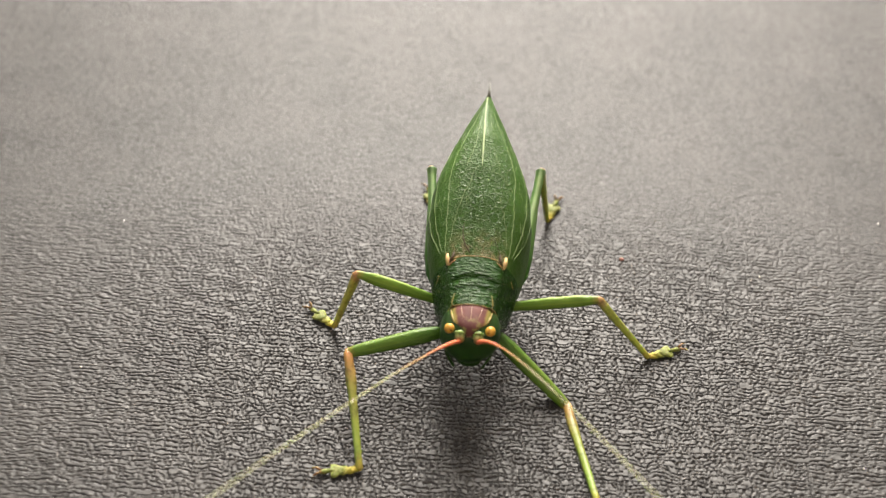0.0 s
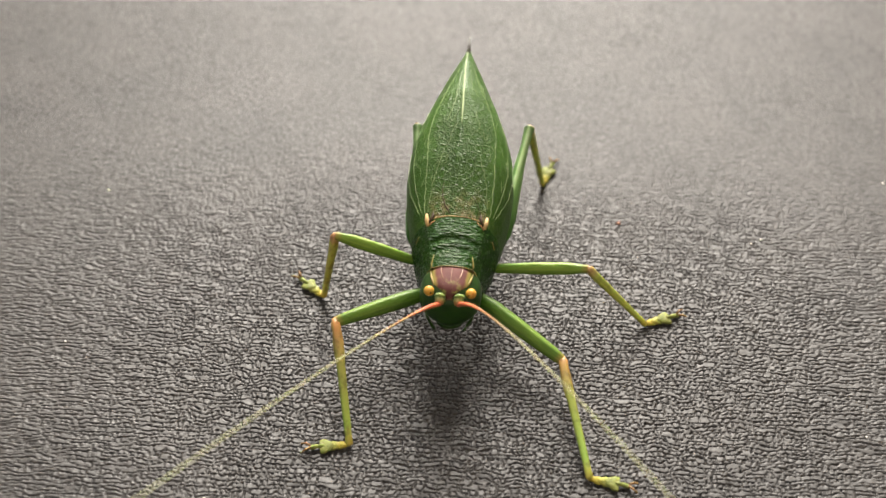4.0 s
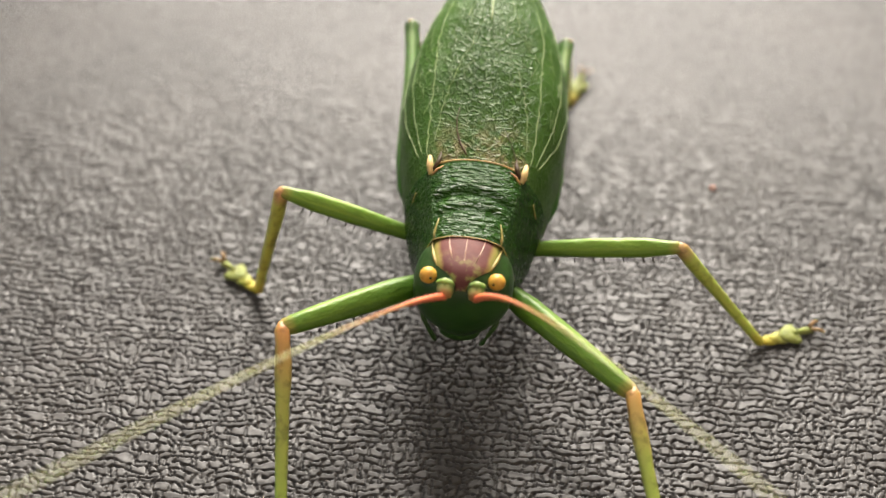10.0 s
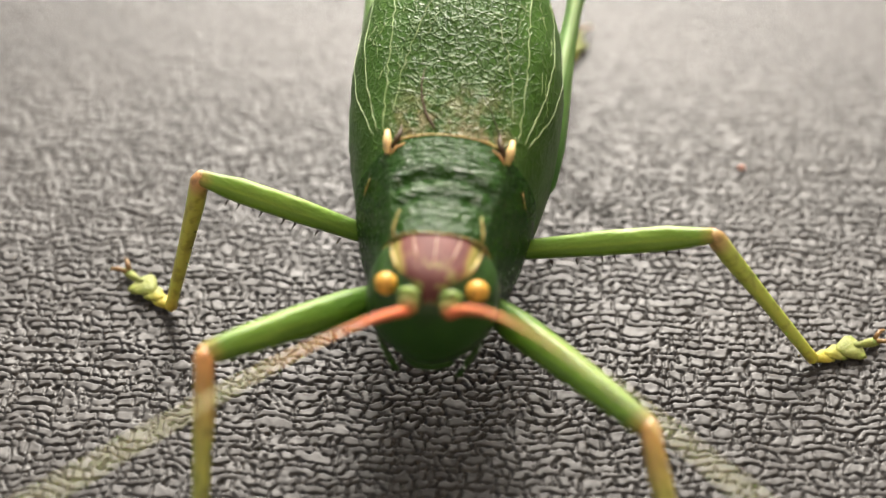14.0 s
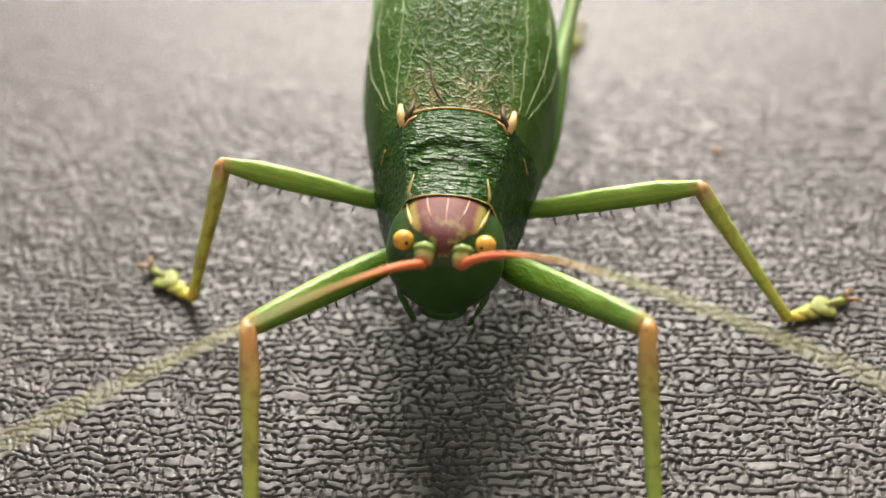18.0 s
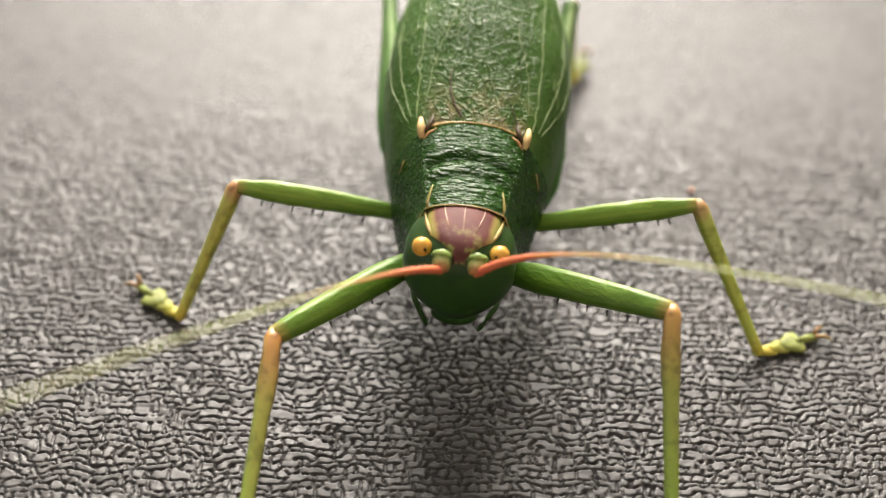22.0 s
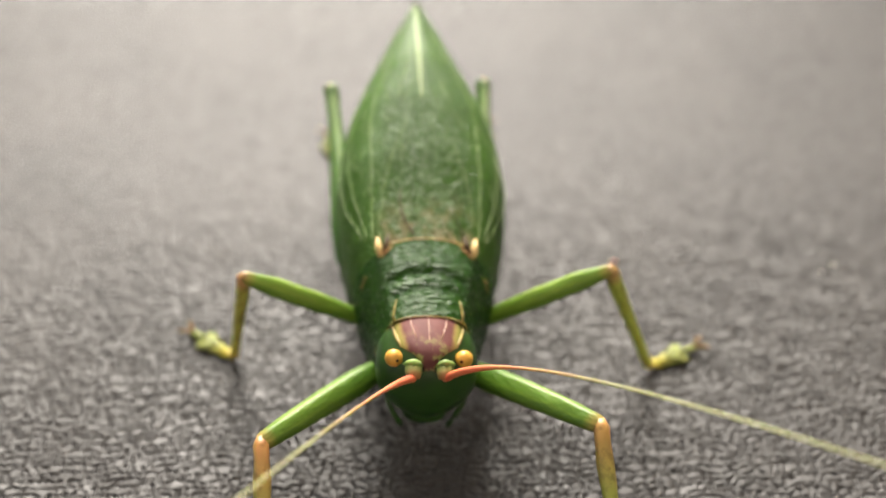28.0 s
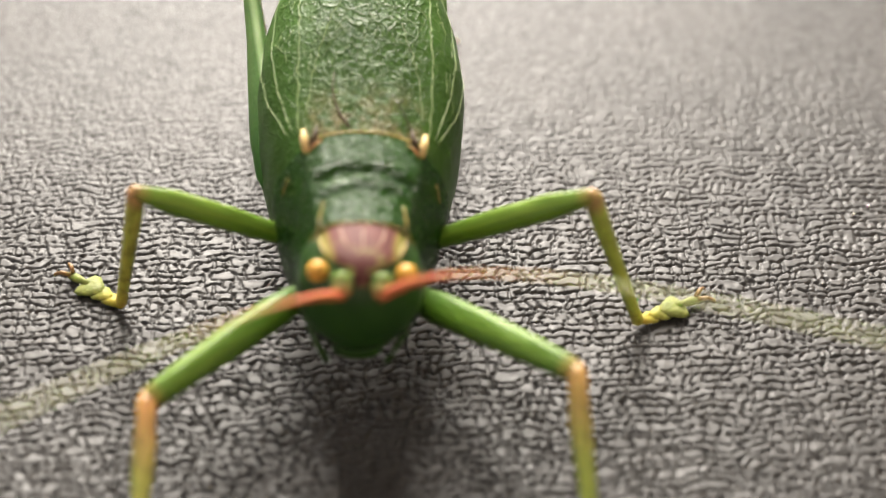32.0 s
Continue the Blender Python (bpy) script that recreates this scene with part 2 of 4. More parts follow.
def antenna_material(length):
    a = Mat("orange_to_straw_antenna", 0.45, 0.4)
    pos = a.axis("Y", 0.0, length)
    a.color(a.ramp(pos, [(0.0, (0.50, 0.12, 0.055)), (0.06, (0.48, 0.14, 0.07)), (0.11, (0.42, 0.20, 0.09)), (0.2, (0.28, 0.27, 0.13)), (1.0, (0.26, 0.29, 0.14))]))
    a.thin(0.3)
    return a


def vertex_material():
    a = Mat("purple_brown_crown", 0.6, 0.12)
    a.color(a.ramp(a.noise(700, 4), [(0.3, (0.075, 0.026, 0.024)), (0.7, (0.125, 0.046, 0.040))]))
    green = a.ramp(a.noise(1400, 4, 0.6), [(0.5, (0, 0, 0)), (0.62, (1, 1, 1))])
    front = a.math("SUBTRACT", 1.0, a.axis("Y", -0.0062, -0.0042))
    old = a.b.inputs["Base Color"].links[0].from_socket
    a.color(a.mix(a.math("MULTIPLY", green, a.math("MULTIPLY", front, 0.75)), old, (0.22, 0.24, 0.07)))
    # yellow and green borders beside the plate
    off = a.math("ADD", a.math("ABSOLUTE", a.axis("X", 0.0, 0.001, False)), a.math("MULTIPLY", a.axis("Y", -0.0022, -0.0032, False), 0.13))
    off = a.math("ADD", off, a.math("MULTIPLY", a.math("SUBTRACT", a.noise(900, 3), 0.5), 0.5))
    r = a.node("ShaderNodeMapRange", From_Min=1.58, From_Max=2.3)
    a.link(off, r.inputs["Value"])
    plate = a.b.inputs["Base Color"].links[0].from_socket
    edge = a.ramp(r.outputs[0], [(0.3, (0.22, 0.16, 0.05)), (0.7, (0.17, 0.16, 0.04)), (1.0, (0.03, 0.07, 0.012))])
    a.color(a.mix(a.ramp(r.outputs[0], [(0.1, (0, 0, 0)), (0.45, (1, 1, 1))]), plate, edge))
    a.bump(a.noise(2500, 3), 0.00005, 0.5)
    return a


def tint(name, c, rough=0.35, scale=1200):
    a = Mat(name, rough, 0.3)
    lo = tuple(k * 0.65 for k in c)
    a.color(a.ramp(a.noise(scale, 3), [(0.35, lo), (0.65, c)]))
    a.thin(0.15)
    return a


def scape_material():
    a = Mat("green_to_orange_scape", 0.45, 0.35)
    a.color(a.mix(0.5, a.ramp(a.axis("Y", -0.0074, -0.0064), [(0.05, (0.38, 0.16, 0.06)), (0.3, (0.26, 0.22, 0.07)), (0.7, (0.13, 0.21, 0.045))]), a.ramp(a.noise(1800, 3), [(0.3, (0.6, 0.6, 0.6)), (0.6, (1, 1, 1))]), "MULTIPLY"))
    a.bump(a.noise(3000, 3), 0.0001, 0.5)
    return a


def tarsus_material():
    """Yellow at the heel, olive green over the pads."""
    a = Mat("yellow_green_tarsus", 0.6, 0.2)
    pos = a.ramp(a.axis("Y", 0.0, 0.003), [(0.0, (0.42, 0.31, 0.04)), (0.3, (0.32, 0.29, 0.05)), (0.6, (0.20, 0.22, 0.06))])
    a.color(a.mix(0.7, pos, a.ramp(a.noise(1500, 4, 0.6), [(0.35, (0.45, 0.5, 0.4)), (0.6, (1, 1, 1))]), "MULTIPLY"))
    a.bump(a.noise(2500, 3), 0.0002, 0.6)
    a.thin(0.25)
    return a


M_LEATHER = leather_material().m
M_WALL = plain_material("beige_plaster", (0.55, 0.50, 0.44)).m
M_FLOOR = plain_material("grey_floor", (0.22, 0.20, 0.18)).m
M_WING = wing_material().m
M_SHIELD = pronotum_material().m
M_BODY = green_material("deep_green_body", (0.018, 0.095, 0.014), (0.04, 0.16, 0.024), 600).m
M_FACE = green_material("dark_green_face", (0.010, 0.034, 0.005), (0.020, 0.057, 0.008), 700, 0.36).m
M_CROWN = vertex_material().m
M_YELLOW = tint("yellow_ridge", (0.30, 0.23, 0.07), 0.55, 2000).m
M_EYE = tint("amber_eye", (0.58, 0.31, 0.05), 0.4, 1500).m
M_PUPIL = tint("black_pupil", (0.006, 0.005, 0.004), 0.15).m
M_BROW = tint("light_green_brow", (0.24, 0.34, 0.10)).m
M_SCAPE = scape_material().m
M_CREAM = tint("cream_peg", (0.62, 0.44, 0.20), 0.5).m
M_PALE = tint("pale_pinkish_line", (0.40, 0.26, 0.18)).m
M_BROWN = tint("brown_hinge", (0.055, 0.032, 0.012), 0.6).m
M_TAN = tint("tan_margin", (0.36, 0.24, 0.09)).m
M_DOT = tint("faint_green_dot", (0.07, 0.13, 0.035)).m
M_DULL = tint("dull_olive_fold", (0.07, 0.08, 0.03)).m
M_VEIN = tint("pale_green_vein", (0.27, 0.37, 0.16), 0.5, 1500).m
M_KEEL = tint("whitish_keel_vein", (0.42, 0.52, 0.27), 0.5).m
M_SPINE = tint("dark_spine", (0.02, 0.012, 0.008)).m
M_TARSUS = tarsus_material().m
M_CLAW = tint("brown_claw", (0.20, 0.11, 0.04), 0.5).m
M_KNEE = tint("tan_knee", (0.26, 0.16, 0.05), 0.5, 2200).m
M_RIM = tint("orange_rim", (0.42, 0.22, 0.09), 0.5).m
M_HINDKNEE = tint("cream_knee", (0.5, 0.36, 0.2), 0.5, 2200).m
M_HINDTIP = tint("dark_brown_wing_tip", (0.035, 0.028, 0.02), 0.5).m
M_CRUMB = tint("pink_crumb", (0.45, 0.2, 0.15), 0.6).m
M_DUST = tint("pale_dust", (0.75, 0.72, 0.66), 0.6).m


# ---- mesh helpers (millimetres in, metres out) ----
def mesh_of(name, verts, faces, material, smooth=True):
    me = bpy.data.meshes.new(name)
    me.from_pydata([Vector(v) * MM for v in verts], [], faces)
    if smooth:
        me.shade_smooth()
    me.materials.append(material)
    return me


def part(name, me, parent, label=""):
    ob = new(name, me)
    ob.parent = parent
    if label:
        tagged(ob, label)
    return ob


def loft(rings, cap=True):
    """Vertices and faces of a skin over rings with equal counts."""
    n = len(rings[0])
    verts = [v for r in rings for v in r]
    faces = []
    for i in range(len(rings) - 1):
        for j in range(n):
            k = (j + 1) % n
            faces.append((i * n + j, i * n + k, (i + 1) * n + k, (i + 1) * n + j))
    if cap:
        faces.append(tuple(range(n - 1, -1, -1)))
        faces.append(tuple((len(rings) - 1) * n + j for j in range(n)))
    return verts, faces


def limb_rings(profile, n=14, edge=1.0):
    """Rings along +Y: rows of (y, half width, half height, lift)."""
    out = []
    for y, a, b, up in profile:
        ring = []
        for j in range(n):
            c, s = math.cos(2 * math.pi * j / n), math.sin(2 * math.pi * j / n)
            ring.append((a * math.copysign(abs(c) ** edge, c), y, up + b * math.copysign(abs(s) ** edge, s)))
        out.append(ring)
    return out


def tube(points, radii, n=6):
    """A tube through points with a radius at each."""
    pts = [Vector(p) for p in points]
    rings = []
    for i, p in enumerate(pts):
        d = (pts[min(i + 1, len(pts) - 1)] - pts[max(i - 1, 0)]).normalized()
        s = d.cross(Vector((0, 0, 1)) if abs(d.z) < 0.9 else Vector((1, 0, 0))).normalized()
        u = s.cross(d)
        r = radii[i] if isinstance(radii, (list, tuple)) else radii
        rings.append([tuple(p + r * (math.cos(2 * math.pi * j / n) * s + math.sin(2 * math.pi * j / n) * u)) for j in range(n)])
    return loft(rings)


def ball(centre, radii, rows=12, cols=18, shape=None):
    rings = []
    for i in range(rows + 1):
        a = math.pi * (i + 0.02) / (rows + 0.04)
        ring = []
        for j in range(cols):
            b = 2 * math.pi * j / cols
            v = Vector((math.sin(a) * math.cos(b), math.sin(a) * math.sin(b), math.cos(a)))
            if shape:
                v = shape(v)
            ring.append((centre[0] + radii[0] * v.x, centre[1] + radii[1] * v.y, centre[2] + radii[2] * v.z))
        rings.append(ring)
    return loft(rings)


def smoothstep(a, b, x):
    t = min(1.0, max(0.0, (x - a) / (b - a)))
    return t * t * (3 - 2 * t)


def curve_at(table, y):
    """Cosine-free smooth interpolation in rows of (y, value)."""
    if y <= table[0][0]:
        return table[0][1]
    for (a, va), (b, vb) in zip(table, table[1:]):
        if y <= b:
            return va + (vb - va) * (y - a) / (b - a)
    return table[-1][1]


# ---- the leather seat ----
def waves(x, y, rnd, count, length):
    """A random field of waves about one length."""
    f = np.zeros(x.shape)
    for i in range(count):
        turn, k = rnd.uniform(0, math.pi), 2 * math.pi / (length * rnd.uniform(0.8, 1.22))
        f += np.cos(k * math.sin(turn) * x + k * math.cos(turn) * y + rnd.uniform(0, 2 * math.pi))
    return f * math.sqrt(2 / count)


def grain_height(x, y):
    """Relief of the hide at points x, y in millimetres: flat plates in wavy rows, parted by broken creases."""
    rnd = random.Random(12)
    cx, cy = 0.62, 0.49
    broad, fine, short = waves(x, y, rnd, 12, 2.6), waves(x, y, rnd, 14, 0.5), waves(x, y, rnd, 12, 0.95)
    wx = x + 0.10 * waves(x, y, rnd, 8, 1.7) + 0.015 * fine
    wy = y + 0.12 * waves(x, y, rnd, 10, 3.2) + 0.066 * short + 0.008 * fine
    v = wy / cy
    row = np.floor(v).astype(np.int64)
    to_row = np.minimum(v - row, 1 - (v - row)) * cy
    # cross creases: one or two to a plate, each at its own place
    off = np.modf(np.abs(row) * 0.3819 + 0.13)[0]
    to_cross = np.full(x.shape, 9.0)
    u = wx / cx + off
    col = np.floor(u).astype(np.int64)
    for d in (-1, 0, 1):
        h = ((col + d) * 73856093) ^ (row * 19349663) ^ 250478373
        h = (h ^ (h >> 13)) * 1274126177 & 0xFFFFFFFF
        place = col + d + 0.5 + 0.8 * ((h & 1023) / 1023.0 - 0.5)
        to_cross = np.minimum(to_cross, np.abs(u - place) * cx + 0.09 * (((h >> 10) & 1023) / 1023.0 > 0.86))
    strong = np.clip(0.74 + 0.5 * fine + 0.3 * broad, 0.05, 1.1)
    wide = 0.06 + 0.016 * fine
    a = np.clip((1.1 * wide - to_row) / (0.55 * wide), 0, 1)
    b = np.clip((0.066 - to_cross) / 0.036, 0, 1) * np.clip(1.0 + 0.4 * fine, 0.3, 1.1)
    crease = np.maximum(a * a * (3 - 2 * a) * strong, b * b * (3 - 2 * b))
    roll = 0.035 * np.sin(x * 0.31 + 1.3 * np.sin(y * 0.17)) + 0.03 * np.sin(y * 0.37 + x * 0.11)
    return -0.165 * crease + 0.012 * broad + 0.008 * short + 0.004 * fine + roll * 0.6


def graded(stops):
    """Coordinates from rows of (start, step) to the last start."""
    out = []
    for (a, s), (b, s2) in zip(stops, stops[1:]):
        n = max(1, int(round((b - a) / (0.5 * (s + s2)))))
        t = np.linspace(0, 1, n, endpoint=False)
        g = s2 / s
        out.append(a + (b - a) * (t if abs(g - 1) < 1e-6 else (g ** t - 1) / (g - 1)))
    out.append(np.array([stops[-1][0]]))
    return np.concatenate(out)


def leather_seat():
    xs = graded([(-700, 60), (-95, 1.2), (-64, 0.3), (-40, 0.17), (-24, 0.085), (24, 0.085), (40, 0.17), (64, 0.3), (95, 1.2), (700, 60)])
    ys = graded([(-500, 60), (-70, 0.9), (-46, 0.1), (-38, 0.055), (-12, 0.055), (0, 0.075), (14, 0.14), (40, 0.3), (75, 0.7), (160, 3), (520, 60)])
    gx, gy = np.meshgrid(xs, ys)
    keep = np.exp(-np.clip(np.abs(gx) - 30, 0, None) / 34) * (0.05 + 0.95 * np.exp(-np.clip(gy + 6, 0, None) / 13)) * np.exp(-np.clip(-gy - 52, 0, None) / 10)
    gz = grain_height(gx, gy) * keep * (1 + 0.2 * np.clip((-gy - 9) / 8, 0, 1))
    # soft rolled border of the cushion
    rim = np.maximum(np.maximum(np.abs(gx) - 620, 0) / 80, np.maximum(np.maximum(gy - 440, -gy - 420), 0) / 80)
    gz = gz - 45 * rim ** 2.2
    ny, nx = gx.shape
    co = np.stack([gx, gy, gz], -1).reshape(-1, 3) * MM
    idx = np.arange(ny * nx).reshape(ny, nx)
    quads = np.stack([idx[:-1, :-1], idx[:-1, 1:], idx[1:, 1:], idx[1:, :-1]], -1).reshape(-1, 4)
    me = bpy.data.meshes.new("cushion_top")
    me.vertices.add(len(co))
    me.vertices.foreach_set("co", co.astype(np.float32).ravel())
    me.loops.add(quads.size)
    me.loops.foreach_set("vertex_index", quads.astype(np.int32).ravel())
    me.polygons.add(len(quads))
    me.polygons.foreach_set("loop_start", np.arange(0, quads.size, 4, dtype=np.int32))
    me.update(calc_edges=True)
    at = me.attributes.new("smoothness", "FLOAT", "POINT")
    at.data.foreach_set("value", (1 - keep).astype(np.float32).ravel())
    me.validate()
    me.shade_smooth()
    me.materials.append(M_LEATHER)
    seat = tagged(new("leather_seat"), "black pebble-grained leather seat with fine creases", "seat", kind="structure")
    seat.location = (0, 0, -0.45)
    top = part("cushion_top", me, seat)
    top.location = (0, 0, 0.45)
    # upholstered sides down to the floor
    rings = []
    for z, g in ((405, 0), (380, 8), (200, 10), (20, 6), (0, 0)):
        ring = []
        for x, y in ((-700, -500), (0, -500), (700, -500), (700, 10), (700, 520), (0, 520), (-700, 520), (-700, 10)):
            ring.append((x + math.copysign(g, x) if x else 0, y + math.copysign(g, y), z))
        rings.append(ring)
    v, f = loft(rings)
    part("seat_base", mesh_of("seat_base", v, f, M_LEATHER, False), seat)
    return seat


leather_seat()


# ---- plain room that closes the place ----
def box(name, lo, hi, material, label, kind="structure"):
    bm = bmesh.new()
    bmesh.ops.create_cube(bm, size=1.0)
    me = bpy.data.meshes.new(name)
    for v in bm.verts:
        v.co = Vector([lo[i] + (v.co[i] + 0.5) * (hi[i] - lo[i]) for i in range(3)])
    bm.to_mesh(me)
    bm.free()
    me.materials.append(material)
    return tagged(new(name, me), label, kind=kind)


X0, X1, Y0, Y1, Z0, Z1 = SIDE_FILL[0], 2.0, -2.0, 1.45, -0.45, 2.65
box("floor", (X0, Y0, Z0 - 0.1), (X1, Y1, Z0), M_FLOOR, "plain grey floor of the room")
box("wall_east", (X1, Y0, Z0), (X1 + 0.12, Y1, Z1), M_WALL, "plain warm beige plaster wall")
box("wall_south", (X0, Y0 - 0.12, Z0), (X1, Y0, Z1), M_WALL, "plain warm beige plaster wall")
WX, WZ = 0.36, 0.77                 # half sizes of the window opening


def slabs(name, boxes, label):
    """One mesh of several boxes, given by their corners, that leave an opening between them."""
    bm = bmesh.new()
    for lo, hi in boxes:
        for v in bmesh.ops.create_cube(bm, size=1.0)["verts"]:
            v.co = Vector([lo[i] + (v.co[i] + 0.5) * (hi[i] - lo[i]) for i in range(3)])
    me = bpy.data.meshes.new(name)
    bm.to_mesh(me)
    bm.free()
    me.materials.append(M_WALL)
    tagged(new(name, me), label, kind="structure")


wa, wb, wc, wd = WINDOW[0] - WX, WINDOW[0] + WX, WINDOW[2] - WZ, WINDOW[2] + WZ
slabs("wall_north", [((X0, Y1, Z0), (wa, Y1 + 0.12, Z1)), ((wb, Y1, Z0), (X1, Y1 + 0.12, Z1)), ((wa, Y1, Z0), (wb, Y1 + 0.12, wc)), ((wa, Y1, wd), (wb, Y1 + 0.12, Z1))],
      "plain warm beige plaster wall with a tall window opening")
# edges of the opening left for the added side fill lamp
sa, sb, sc, sd = SIDE_FILL[1] - 0.82, SIDE_FILL[1] + 0.82, SIDE_FILL[2] - 0.77, SIDE_FILL[2] + 0.77
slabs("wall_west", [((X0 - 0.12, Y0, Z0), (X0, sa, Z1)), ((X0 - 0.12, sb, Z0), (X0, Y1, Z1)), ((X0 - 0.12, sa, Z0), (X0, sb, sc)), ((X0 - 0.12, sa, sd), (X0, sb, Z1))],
      "plain warm beige plaster wall with a wide opening for an added fill lamp")
# edges of the opening left for the added overhead fill lamp
ra, rb, rc, rd = ROOF_FILL[0] - 0.62, ROOF_FILL[0] + 0.62, ROOF_FILL[1] - 0.62, ROOF_FILL[1] + 0.62
slabs("ceiling", [((X0, Y0, Z1), (ra, Y1, Z1 + 0.1)), ((rb, Y0, Z1), (X1, Y1, Z1 + 0.1)), ((ra, Y0, Z1), (rb, rc, Z1 + 0.1)), ((ra, rd, Z1), (rb, Y1, Z1 + 0.1))],
      "plain warm beige ceiling with a square opening for an added fill lamp")

# ---- the katydid ----
BASE = Vector((-3.2, -16.0, 0.0))
PIVOT = Vector((-3.2, -16.0, 9.0))
katydid = tagged(new("katydid"), "leaf-green katydid with amber eyes and long orange-based antennae, on leather", "insect")

WING_END = 24.6
WIDE = [(2.2, 4.1), (4, 4.8), (6.5, 5.4), (9, 5.65), (12, 5.45), (14.5, 4.8), (17, 3.8), (19, 2.85), (21.2, 1.75), (23.2, 0.75), (WING_END, 0.12)]
TOP = [(2.2, 11.2), (5, 12.3), (9, 14.0), (13, 15.3), (17, 15.9), (21, 15.7), (WING_END, 15.1)]
MID = [(2.2, 6.0), (7, 6.9), (12, 8.8), (17, 11.4), (21, 13.6), (WING_END, 15.0)]
BOX = [(2.2, 0.62), (8, 0.66), (13, 0.85), (18, 1.1), (WING_END, 1.2)]


def wing_point(side, u, y, lift=0.0):
    """u: 0 at the keel, 1 at the lower margin; y: millimetres behind the shoulders' base."""
    w, t, m, e = curve_at(WIDE, y), curve_at(TOP, y), curve_at(MID, y), curve_at(BOX, y)
    a = radians(118) * u
    s, c = math.sin(a), math.cos(a)
    w, t = w + lift, t + lift
    x = math.copysign(w * abs(s) ** e, s)
    z = m + (t - m) * math.copysign(abs(c) ** e, c) * (1.0 if c > 0 else 0.75)
    sag = 0.12 * math.exp(-((u - 0.17) / 0.08) ** 2) * (1 - smoothstep(11, 17, y))
    return Vector((side * x - 0.35 * smoothstep(4, 22, y), y, z - sag))


def wing(side):
    nu, ny = 44, 90
    ys = [2.2 + (WING_END - 2.2) * (i / ny) for i in range(ny + 1)]
    front = lambda u: -0.9 * smoothstep(0.33, 0.6, u) + 2.4 * smoothstep(0.62, 1.0, u)
    verts, faces = [], []
    for i, y in enumerate(ys):
        for j in range(nu + 1):
            u = j / nu if side < 0 else -0.03 + 1.03 * j / nu
            yy = y + front(u) * (1 - i / ny)
            p = wing_point(side, u, yy)
            verts.append((p.x, p.y, p.z + (0.1 if side > 0 else 0.0) * math.exp(-(u / 0.1) ** 2)))
    n = nu + 1
    for i in range(ny):
        for j in range(nu):
            q = (i * n + j, i * n + j + 1, (i + 1) * n + j + 1, (i + 1) * n + j)
            faces.append(q if side > 0 else q[::-1])
    me = mesh_of("wing", verts, faces, M_WING)
    ob = part("left_wing" if side > 0 else "right_wing", me, katydid, "leaf-like green folded forewing with pale veins")
    so = ob.modifiers.new("thickness", "SOLIDIFY")
    so.thickness, so.offset = 0.12 * MM, -1
    return ob


def vein(wing_ob, side, path, radius, material=None, wob=0.0, seed=1):
    rnd = random.Random(seed)
    pts, rad = [], []
    ys = [p[0] for p in path]
    steps = max(6, int((ys[-1] - ys[0]) * 3.2))
    for i in range(steps + 1):
        y = ys[0] + (ys[-1] - ys[0]) * i / steps
        u = curve_at(path, y) + wob * rnd.uniform(-1, 1)
        pts.append(tuple(wing_point(side, max(0.0, u), y, 0.01)))
        rad.append(0.85 * radius * (1 - 0.5 * i / steps) * rnd.uniform(0.55, 1.25))
    v, f = tube(pts, rad, 5)
    part("vein", mesh_of("vein", v, f, material or M_VEIN), wing_ob)


